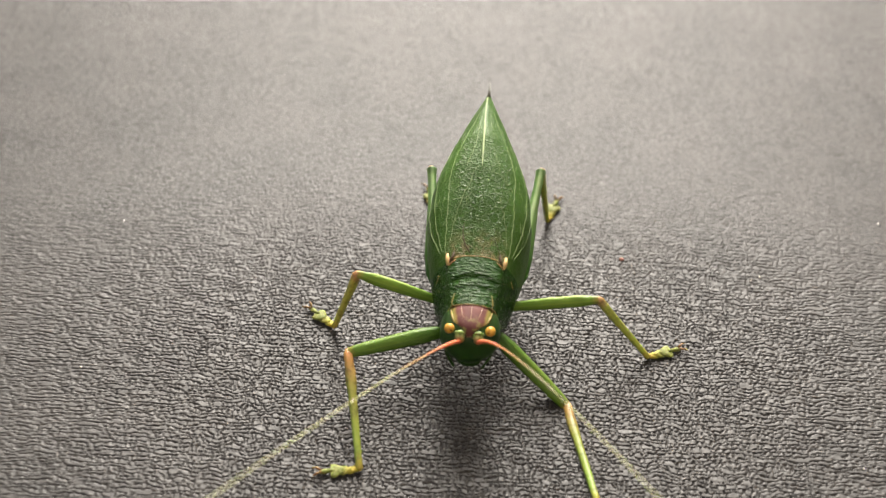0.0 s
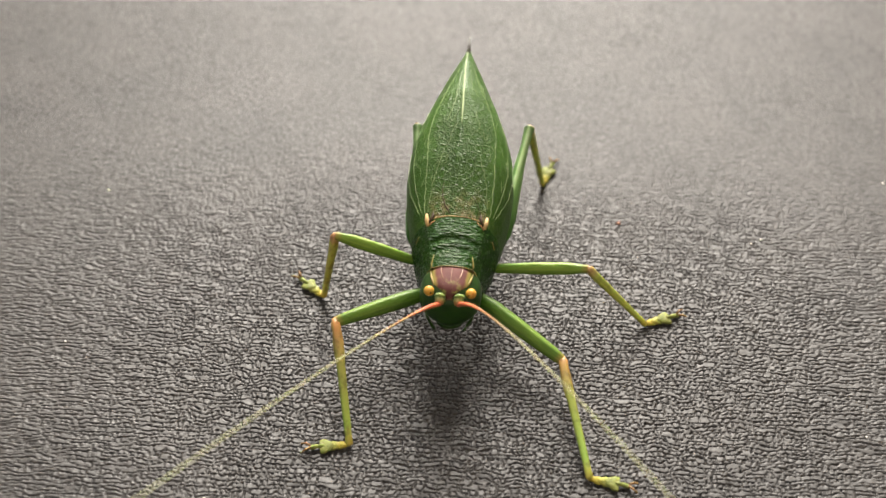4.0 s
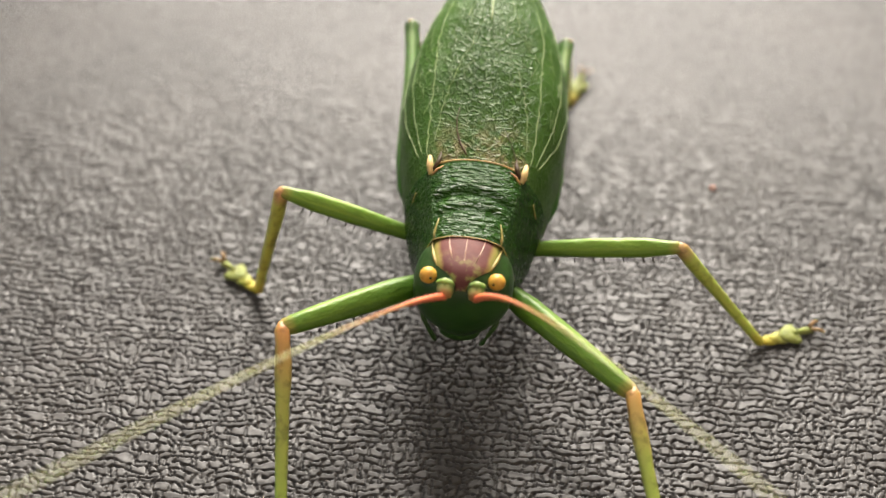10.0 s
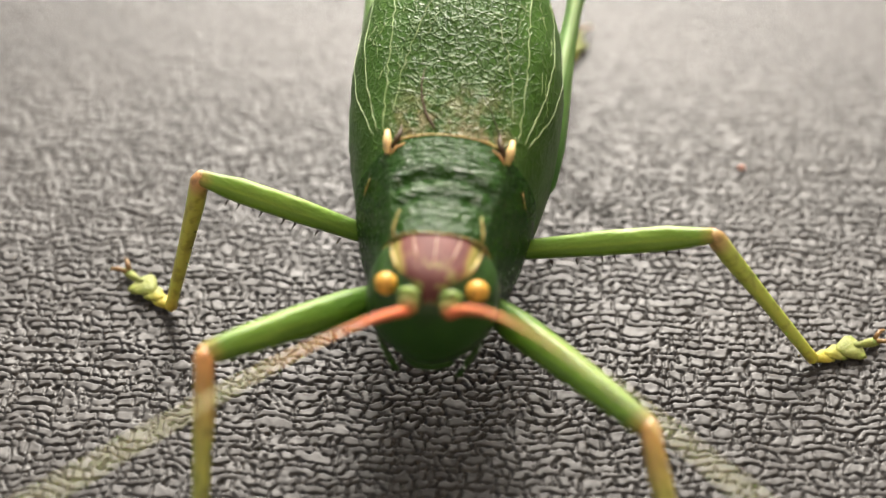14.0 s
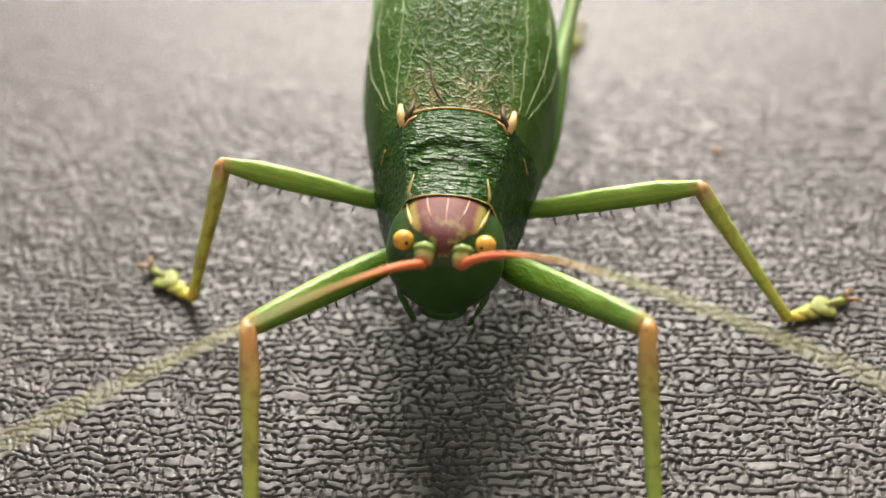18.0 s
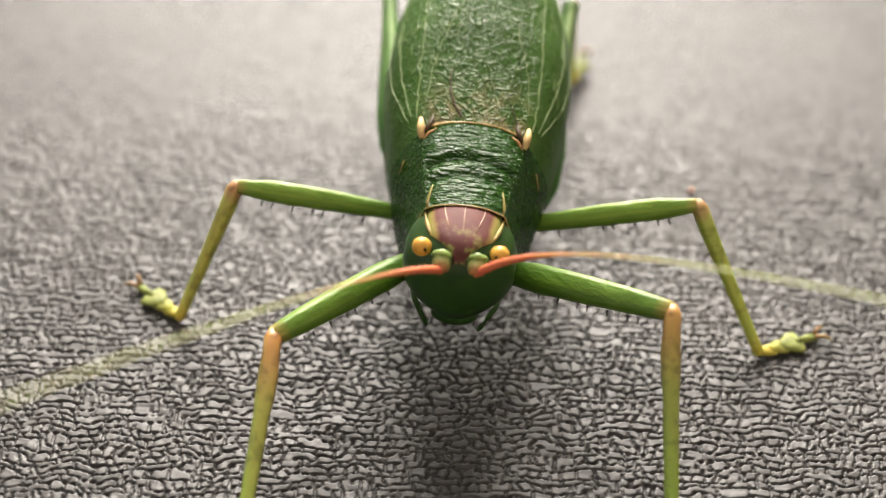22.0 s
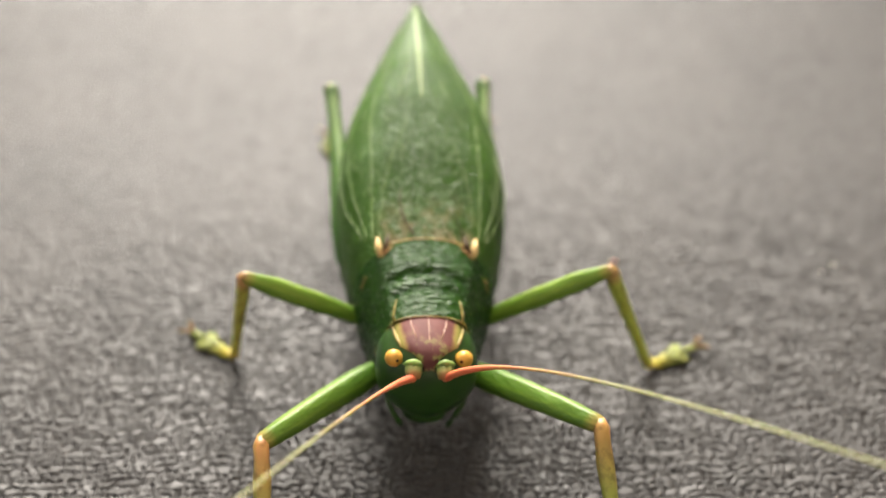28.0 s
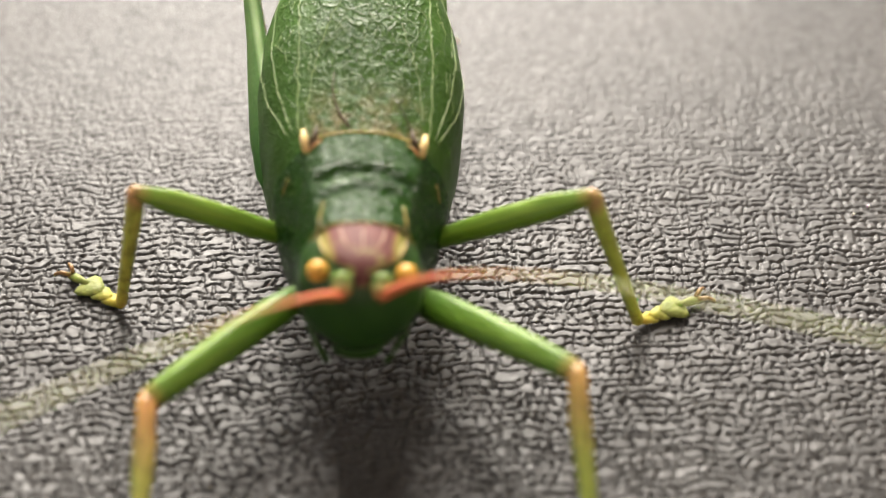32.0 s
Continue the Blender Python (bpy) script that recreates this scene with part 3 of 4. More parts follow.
for side in (-1, 1):
    w_ob = wing(side)
    vein(w_ob, side, [(3.4, 0.31), (6, 0.26), (9, 0.25), (11.5, 0.29), (14.5, 0.31), (18.5, 0.28), (21, 0.24)], 0.055, wob=0.009, seed=2 + side)
    vein(w_ob, side, [(3.6, 0.36), (6, 0.41), (9, 0.46), (13, 0.50), (16, 0.52)], 0.045, wob=0.005, seed=5 + side)
    vein(w_ob, side, [(3.6, 0.40), (6, 0.52), (9, 0.61), (12, 0.66)], 0.045, wob=0.005, seed=8 + side)
    vein(w_ob, side, [(13, 0.13), (15.5, 0.10), (18.5, 0.12), (21.5, 0.12)], 0.04, wob=0.01, seed=11 + side)
    vein(w_ob, side, [(4.2, 0.235), (6.5, 0.17), (9.5, 0.10), (13.5, 0.02)], 0.04, wob=0.01, seed=17 + side)
    for k in range(34):
        r2 = random.Random(40 + k * 3 + side)
        y0 = r2.uniform(5.5, 19)
        u0 = r2.uniform(0.05, 0.3) if k % 2 else r2.uniform(0.3, 0.5)
        vein(w_ob, side, [(y0, u0), (y0 + r2.uniform(0.3, 1.1), u0 + r2.uniform(-0.05, 0.05))], 0.026, wob=0.01, seed=60 + k)
    if side > 0:
        vein(w_ob, side, [(7.2, 0.02), (9.0, 0.0), (11.0, 0.012), (13.2, 0.0)], 0.035, wob=0.006, seed=31)
        keel = [tuple(wing_point(1, 0.0, y, 0.05) + Vector((-0.12, 0, 0))) for y in np.linspace(12.6, 23.8, 30)]
        v, f = tube(keel, [0.03 + 0.09 * math.sin(math.pi * min(1, (i + 2) / 20)) if i < 10 else 0.12 - 0.003 * (i - 10) for i in range(30)], 6)
        part("keel_vein", mesh_of("keel_vein", v, f, M_KEEL), w_ob, "whitish raised keel vein")
        for line, thick in ((((0.2, 3.0), (0.16, 3.6), (0.11, 4.4), (0.06, 5.3)), 0.06),):
            v, f = tube([tuple(wing_point(1, u, y, 0.04)) for u, y in line], [thick * (1 - 0.15 * i) for i in range(len(line))], 5)
            part("wing_fold", mesh_of("wing_fold", v, f, M_DULL), w_ob, "slanting olive fold line")
        fold = [tuple(wing_point(-1, u, y, -0.01)) for u, y in ((0.01, 2.8), (0.03, 3.3), (0.06, 4.0), (0.08, 4.8), (0.085, 5.6), (0.075, 6.4))]
        v, f = tube(fold, [0.06, 0.08, 0.08, 0.06, 0.045, 0.02], 6)
        part("wing_fold", mesh_of("wing_fold", v, f, M_BROWN), w_ob, "curved brown fold line")
    # cream peg and brown hinge at the shoulder
    v, f = tube([(side * 2.86, 1.8, 10.98), (side * 3.0, 2.35, 11.3), (side * 3.06, 2.95, 11.5)], [0.17, 0.23, 0.12], 8)
    part("shoulder_peg", mesh_of("shoulder_peg", v, f, M_CREAM), w_ob, "cream peg at the wing base")
    v, f = tube([(side * 2.76, 2.05, 11.18), (side * 2.5, 2.45, 11.5), (side * 2.42, 2.85, 11.5), (side * 2.4, 3.4, 11.55)], [0.1, 0.16, 0.13, 0.03], 8)
    part("hinge", mesh_of("hinge", v, f, M_BROWN), w_ob, "dark brown wing hinge")
    v, f = tube([(side * 2.8, 1.62, 11.0), (side * 2.5, 1.98, 11.3), (side * 2.1, 2.22, 11.45)], [0.06, 0.08, 0.03], 8)
    part("hinge_rim", mesh_of("hinge_rim", v, f, M_RIM), w_ob, "cream-orange rim before the hinge")
    edge = []
    for k in range(12):
        u = 0.5 + 0.26 * k / 11
        edge.append(tuple(wing_point(side, u, 2.2 - 0.9 * smoothstep(0.33, 0.6, u) + 2.4 * smoothstep(0.62, 1.0, u), 0.02)))
    v, f = tube(edge, 0.035, 5)
    part("front_edge", mesh_of("front_edge", v, f, M_TAN), w_ob, "thin cream front edge of the wing")

v, f = tube([(-0.35, 23.9, 15.1), (-0.36, 25.4, 15.0), (-0.36, 26.6, 15.1)], [0.2, 0.12, 0.03], 6)
part("hind_wing_tip", mesh_of("hind_wing_tip", v, f, M_HINDTIP), katydid, "thin dark brown tip of the folded hind wing")

# abdomen and thorax beneath the wings
v, f = loft([[(w * math.cos(2 * math.pi * j / 20), y, zc + h * math.sin(2 * math.pi * j / 20)) for j in range(20)]
             for y, w, h, zc in ((-2.4, 2.3, 2.2, 6.8), (0, 2.7, 2.6, 6.9), (2.2, 2.9, 2.9, 7.1), (4.5, 3.0, 3.0, 7.3), (9, 2.6, 2.6, 7.4), (13, 2.2, 2.0, 8.0), (17, 1.6, 1.5, 8.6), (19.5, 0.5, 0.5, 9.2))])
part("abdomen", mesh_of("abdomen", v, f, M_BODY), katydid, "deep green abdomen under the wings")


def pronotum():
    """Saddle-shaped shield: flat back with two cross grooves, and side lobes."""
    nu, ny = 48, 40
    verts, faces = [], []
    for i in range(ny + 1):
        s = i / ny
        for j in range(nu + 1):
            u = -1 + 2 * j / nu
            a = abs(u)
            half = 2.15 + 0.7 * smoothstep(0, 1, s)
            y = -3.1 + 5.4 * s
            y += 0.35 * (1 - (min(a, 0.5) / 0.5) ** 2) * (1 if s > 0.5 else 0) * smoothstep(0.5, 1, s)
            top = 10.68 + 1.05 * s
            if a < 0.5:
                x, z = u / 0.5 * half, top - 0.55 * (a / 0.5) ** 2.5
                g1 = math.exp(-((s - 0.30 - 0.10 * (1 - (a / 0.5) ** 2)) / 0.035) ** 2)
                g2 = math.exp(-((s - 0.52 - 0.10 * (1 - (a / 0.5) ** 2)) / 0.04) ** 2)
                z -= 0.2 * g1 + 0.34 * g2
            else:
                k = (a - 0.5) / 0.5
                drop = 6.0 * (1 - 0.25 * abs(2 * s - 1.0) ** 2)
                x = math.copysign(half + (0.95 + 0.75 * s) * math.sin(k * math.pi * 0.62), u)
                z = top - 0.55 - drop * k
                y += 0.5 * k * (0.5 - s)
            verts.append((x, y, z))
    n = nu + 1
    for i in range(ny):
        for j in range(nu):
            faces.append((i * n + j, i * n + j + 1, (i + 1) * n + j + 1, (i + 1) * n + j))
    ob = part("pronotum", mesh_of("pronotum", verts, faces, M_SHIELD), katydid, "glossy wrinkled green saddle-shaped shield")
    so = ob.modifiers.new("thickness", "SOLIDIFY")
    so.thickness, so.offset = 0.15 * MM, -1
    rear = [verts[ny * n + j] for j in range(nu // 4 - 1, 3 * nu // 4 + 2)]
    v, f = tube([(p[0], p[1] + 0.04, p[2] + 0.02) for p in rear], [0.05 + 0.05 * abs(2 * i / (len(rear) - 1) - 1) ** 3 for i in range(len(rear))], 6)
    part("rear_margin", mesh_of("rear_margin", v, f, M_TAN), ob, "tan rear margin")
    fore = [verts[j] for j in range(4, nu - 3)]
    v, f = tube([(p[0], p[1] - 0.02, p[2] + 0.02) for p in fore], 0.035, 6)
    part("front_margin", mesh_of("front_margin", v, f, M_TAN), ob, "thin tan front margin round the head")
    for side in (-1, 1):
        v, f = tube([(side * 1.9, -1.9, 10.85), (side * 2.0, -2.35, 10.68), (side * 2.08, -2.85, 10.5), (side * 2.05, -3.2, 10.35)], [0.03, 0.06, 0.08, 0.05], 7)
        part("yellow_hook", mesh_of("yellow_hook", v, f, M_YELLOW), ob, "dull yellow mark at the front corner")
    for side in (0, 1):
        j = nu // 4 if side == 0 else 3 * nu // 4
        for a in range(3, ny - 2, 3):
            p = verts[a * n + j]
            v, f = ball((p[0], p[1], p[2]), (0.022, 0.1, 0.016), 6, 8)
            part("ridge_dot", mesh_of("ridge_dot", v, f, M_DOT), ob)
    return ob


pronotum()

# ---- head ----
HC, HR = Vector((0, -4.3, 7.4)), Vector((3.1, 2.75, 3.2))


def head_shape(v):
    """Blunt head with a flat crown and an upright face that narrows to the jaws."""
    sq = lambda q: math.copysign(abs(q) ** 0.72, q)
    low = smoothstep(0.1, -1.0, v.z)
    y = sq(v.y) if v.z > -0.2 else v.y + (sq(v.y) - v.y) * (1 - low)
    return Vector((v.x * (1 - 0.41 * low), y * (1 - 0.14 * low), sq(v.z) if v.z > 0 else -1.04 * abs(v.z) ** 0.86))


v, f = ball(HC, HR, 30, 44, head_shape)
head = part("head", mesh_of("head", v, f, M_FACE), katydid, "dark green head with a purple-brown crown")


def on_head(x, y, lift=0.0):
    """The top of the head over x, y."""
    k = 1 - abs((x - HC.x) / HR.x) ** 2.2 - abs((y - HC.y) / HR.y) ** 2.9
    return Vector((x, y, HC.z + HR.z * max(0.05, k) ** 0.36 + lift))


def crown():
    ny, nx = 26, 22
    verts, faces = [], []
    for i in range(ny + 1):
        s = i / ny
        y = -2.2 - 4.5 * s
        half = 2.15 - 0.55 * s - 1.3 * smoothstep(0.6, 1.0, s)
        for j in range(nx + 1):
            x = half * (2 * j / nx - 1)
            p = on_head(x, y, 0.12 - 0.14 * abs(2 * j / nx - 1) ** 6 + 0.1 * smoothstep(0.6, 1, s))
            verts.append(tuple(p))
    n = nx + 1
    for i in range(ny):
        for j in range(nx):
            faces.append((i * n + j, (i + 1) * n + j, (i + 1) * n + j + 1, i * n + j + 1))
    part("crown", mesh_of("crown", verts, faces, M_CROWN), head, "purple-brown crown plate")
    for side in (-1, 1):
        pts = [tuple(on_head(side * x, y, 0.02)) for x, y in ((2.1, -2.8), (2.12, -3.2), (2.06, -3.7), (1.98, -4.1), (1.88, -4.5), (1.76, -4.9), (1.62, -5.3))]
        v, f = tube(pts, [0.05, 0.07, 0.07, 0.1, 0.12, 0.09, 0.03], 8)
        part("yellow_ridge", mesh_of("yellow_ridge", v, f, M_YELLOW), head, "yellow ridge beside the crown")
        pts = [tuple(on_head(side * x, y, 0.13)) for x, y in ((1.1, -3.0), (1.05, -3.7), (0.9, -4.4), (0.7, -5.1))]
        v, f = tube(pts, [0.03, 0.045, 0.045, 0.02], 5)
        part("crown_line", mesh_of("crown_line", v, f, M_PALE), head, "pale line on the crown")
    pts = [tuple(on_head(0, y, 0.12)) for y in (-2.9, -3.6, -4.3, -5.0, -5.8)]
    v, f = tube(pts, [0.03, 0.035, 0.04, 0.04, 0.02], 5)
    part("crown_line", mesh_of("crown_line", v, f, M_PALE), head, "pale line on the crown")


crown()
for side in (-1, 1):
    v, f = ball((side * 2.06, -5.8, 9.86), (0.54, 0.52, 0.52), 14, 18)
    part("eye", mesh_of("eye", v, f, M_EYE), head, "amber round eye")
    v, f = ball((side * 1.88, -6.22, 10.06), (0.09, 0.09, 0.09), 8, 10)
    part("pupil", mesh_of("pupil", v, f, M_PUPIL), head, "small black pupil spot")
    v, f = tube([(side * 0.95, -6.2, 9.65), (side * 0.93, -6.6, 9.9), (side * 0.92, -6.95, 9.8), (side * 0.9, -7.2, 9.55)], [0.42, 0.52, 0.5, 0.36], 14)
    part("scape", mesh_of("scape", v, f, M_SCAPE), head, "swollen green antenna base, orange at its tip")
    v, f = tube([(side * 1.5, -6.4, 9.95), (side * 1.3, -6.55, 10.25), (side * 0.93, -6.62, 10.4), (side * 0.6, -6.6, 10.25), (side * 0.42, -6.55, 10.0)], [0.06, 0.14, 0.19, 0.15, 0.06], 8)
    part("brow", mesh_of("brow", v, f, M_BROW), head, "light green brow ring over the antenna base")
    v, f = tube([(side * 2.45, -5.6, 6.9), (side * 2.22, -5.95, 6.1), (side * 1.85, -6.1, 5.3), (side * 1.55, -6.15, 4.7), (side * 1.42, -6.15, 4.4)], [0.12, 0.16, 0.15, 0.17, 0.12], 8)
    part("palp", mesh_of("palp", v, f, M_FACE), head, "slender green mouth palp")
v, f = ball((0, 0, 0), (1.3, 0.6, 0.66), 12, 18)
lip = part("upper_lip", mesh_of("upper_lip", v, f, M_FACE), head, "rounded green upper lip")
lip.location = Vector((0, -5.55, 4.85)) * MM

# ---- antennae ----
ANT_LEN = 62.0
M_ANTENNA = antenna_material(ANT_LEN * MM).m


def antenna(arch, droop):
    """Arched out of its base, then straight and slowly drooping."""
    pts, rad = [], []
    n = 200
    for i in range(n + 1):
        k = i / n
        y = ANT_LEN * k
        pts.append((0, y, arch * (1 - math.exp(-y / 5.0)) - droop * k * k))
        joint = 0.86 + 0.14 * (i % 2)
        rad.append(max(0.035, (0.26 - 0.17 * smoothstep(0, 0.12, k) - 0.04 * k) * joint))
    v, f = tube(pts, rad, 8)
    return mesh_of("antenna", v, f, M_ANTENNA)


antennae = {}
for side, arch, droop in ((-1, 1.5, 3.0), (1, 3.2, 6.5)):
    antennae[side] = part("antenna", antenna(arch, droop), katydid, "long tapering antenna, orange-red at its base and straw-green beyond")


# ---- legs ----
LEGS = {}                            # name: side, hip, lengths
HIPS = {"front": (2.6, -2.3, 5.4), "middle": (2.9, 1.5, 5.4), "hind": (4.5, 5.6, 5.4)}
SIZES = {("front", -1): (10.0, 12.2), ("front", 1): (10.8, 12.5), ("middle", -1): (9.85, 9.0), ("middle", 1): (10.6, 9.65), ("hind", -1): (12.8, 11.6), ("hind", 1): (13.0, 11.6)}
THICK = {"front": (0.95, 0.55), "middle": (0.74, 0.48), "hind": (1.0, 0.46)}
TONES = {"front": ((0.055, 0.125, 0.012), (0.105, 0.185, 0.017)), "middle": ((0.10, 0.185, 0.02), (0.155, 0.24, 0.025)), "hind": ((0.07, 0.22, 0.035), (0.30, 0.44, 0.17))}


def spine_mesh():
    v, f = loft([[(0.07 * math.cos(2 * math.pi * j / 5), 0.07 * math.sin(2 * math.pi * j / 5), 0) for j in range(5)], [(0.01 * math.cos(2 * math.pi * j / 5), 0.01 * math.sin(2 * math.pi * j / 5) + 0.05, -0.42) for j in range(5)]])
    return mesh_of("spine", v, f, M_SPINE)


SPINE = spine_mesh()


def leg_meshes(kind, side):
    l1, l2 = SIZES[(kind, side)]
    a, b = THICK[kind]
    if kind == "hind":
        prof = [(-0.3, 0.5, 0.6, 0), (0.8, 0.95, 1.2, 0), (3, 1.05, 1.35, 0), (6, 0.8, 1.0, 0), (8.6, 0.55, 0.65, 0), (11, 0.45, 0.5, 0), (12.3, 0.5, 0.55, 0), (l1, 0.58, 0.6, 0), (l1 + 0.25, 0.3, 0.3, 0)]
    else:
        k0, k1, k2, k3 = (0.82, 1.0, 0.95, 0.82) if kind == "front" else (0.72, 0.82, 0.98, 0.98)
        prof = [(-0.4, 0.5 * a, 0.5 * a, 0), (0.6, k0 * a, k0 * a, 0), (2.2, k1 * a, k1 * a, 0.02), (l1 * 0.5, k2 * a, k2 * a, 0.05), (l1 * 0.8, k3 * a, k3 * a, 0.04), (l1 - 0.7, 0.72 * a, 0.72 * a, 0), (l1 - 0.1, 0.66 * a, 0.62 * a, 0), (l1 + 0.3, 0.3 * a, 0.3 * a, 0)]
    v, f = loft(limb_rings(prof, 20, 1.4))
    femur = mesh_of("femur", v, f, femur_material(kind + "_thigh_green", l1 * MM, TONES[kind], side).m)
    if kind == "front":
        prof = [(-0.35, 0.28, 0.28, 0.1), (0.2, 0.54, 0.52, 0.12), (1.0, 0.5, 0.5, 0.05), (2.2, 0.62, 0.56, 0), (3.4, 0.6, 0.52, 0), (4.4, 0.48, 0.46, 0), (8, 0.43, 0.43, 0), (l2 - 0.8, 0.38, 0.38, 0), (l2, 0.42, 0.4, 0), (l2 + 0.2, 0.2, 0.2, 0)]
    else:
        prof = [(-0.3, 0.25, 0.25, 0.05), (0.2, b, b, 0.06), (1.5, b * 0.95, b, 0), (l2 * 0.5, b * 0.82, b * 0.8, 0), (l2 - 0.8, b * 0.68, b * 0.66, 0), (l2, b * 0.76, b * 0.7, 0), (l2 + 0.2, 0.2, 0.2, 0)]
    v, f = loft(limb_rings(prof, 16, 1.3))
    tibia = mesh_of("tibia", v, f, limb_material(kind + "_shank", l2 * MM, 0.27 if kind == "front" else 0.1).m)
    v, f = ball((0, 0, 0), (b * 0.72, b * 0.8, b * 0.72), 8, 12)
    knee = mesh_of("knee", v, f, M_HINDKNEE if kind == "hind" else M_KNEE)
    return femur, tibia, knee


def tarsus_meshes():
    """Four lobed joints that lie on the ground along +Y, and two claws."""
    out = []
    for y0, ln, w in ((0.0, 1.15, 0.45), (0.8, 1.05, 0.56), (1.5, 1.35, 0.85), (2.6, 1.3, 0.26)):
        prof = [(y0 - 0.1, 0.2, 0.16, 0.34), (y0 + 0.25 * ln, w * 0.6, 0.24, 0.34), (y0 + 0.7 * ln, w, 0.22, 0.27), (y0 + 1.0 * ln, w * 0.95, 0.14, 0.2), (y0 + ln + 0.05, 0.16, 0.14, 0.32)]
        v, f = loft(limb_rings(prof, 10))
        out.append(mesh_of("tarsal_joint", v, f, M_TARSUS))
    claws = []
    for side in (-1, 1):
        v, f = tube([(side * 0.1, 3.8, 0.4), (side * 0.35, 4.25, 0.5), (side * 0.5, 4.6, 0.3), (side * 0.5, 4.75, 0.05)], [0.13, 0.12, 0.08, 0.02], 6)
        claws.append(mesh_of("claw", v, f, M_CLAW))
    return out, claws


TARSUS, CLAWS = tarsus_meshes()
for kind in ("front", "middle", "hind"):
    for side in (-1, 1):
        fm, tm, km = leg_meshes(kind, side)
        fe = part("femur", fm, katydid, kind + " thigh, green" + (" with a spined lower edge" if kind != "hind" else ", slender towards the knee"))
        ti = part("tibia", tm, katydid, kind + " shank, yellow-green with a tan knee end")
        part("knee", km, ti, "cream knee joint" if kind == "hind" else "tan knee joint")
        l1, l2 = SIZES[(kind, side)]
        if kind != "hind":
            for k in range(7):
                sp = part("spine", SPINE, fe)
                sp.location = Vector((side * 0.56 * THICK[kind][0], l1 * (0.24 + 0.1 * k + 0.02 * (k % 3)), -THICK[kind][0] * 0.56)) * MM
                sp.rotation_euler = (0, -side * radians(45), 0)
                sp.scale = (1.2, 1.2, 0.85)
        for k in range(11):
            sp = part("spine", SPINE, ti)
            sp.location = Vector((0.2 * (-1) ** k, l2 * (0.3 + 0.062 * k), -THICK[kind][1] * 0.66)) * MM
            sp.scale = (0.6, 0.6, 0.6)
        ta = tagged(new("tarsus", TARSUS[0]), "lobed yellow-green foot with brown claws")
        ta.parent = katydid
        for me in TARSUS[1:]:
            part("tarsal_joint", me, ta)
        for me in CLAWS:
            part("claw", me, ta)
        LEGS[(kind, side)] = (fe, ti, ta)


def dust():
    rnd = random.Random(8)
    v, f = ball((0, 0, 0.05), (0.12, 0.09, 0.07), 5, 7, lambda q: q * (1 + 0.3 * math.sin(7 * q.x + 5 * q.y)))
    me = mesh_of("dust_speck", v, f, M_DUST)
    for x, y in ((-43.0, 0.2), (-43.2, -21.8), (29.2, -4.6), (45.3, 5.6), (30.26, -3.98), (38, -30), (-26, -40)):
        ob = tagged(new("dust_speck", me), "tiny pale dust speck on the leather", "dust", "dust specks")
        ob.matrix_world = pose(x * MM, y * MM, 0.02 * MM, 0, 0, rnd.uniform(0, 360))


    v, f = ball((0, 0, 0.1), (0.22, 0.18, 0.13), 6, 9, lambda q: q * (1 + 0.2 * math.sin(6 * q.x + 4 * q.z)))
    ob = tagged(new("crumb", mesh_of("crumb", v, f, M_CRUMB)), "tiny pinkish crumb lying on the leather", "crumb")
    ob.matrix_world = pose(14.7 * MM, -2.2 * MM, 0)


dust()

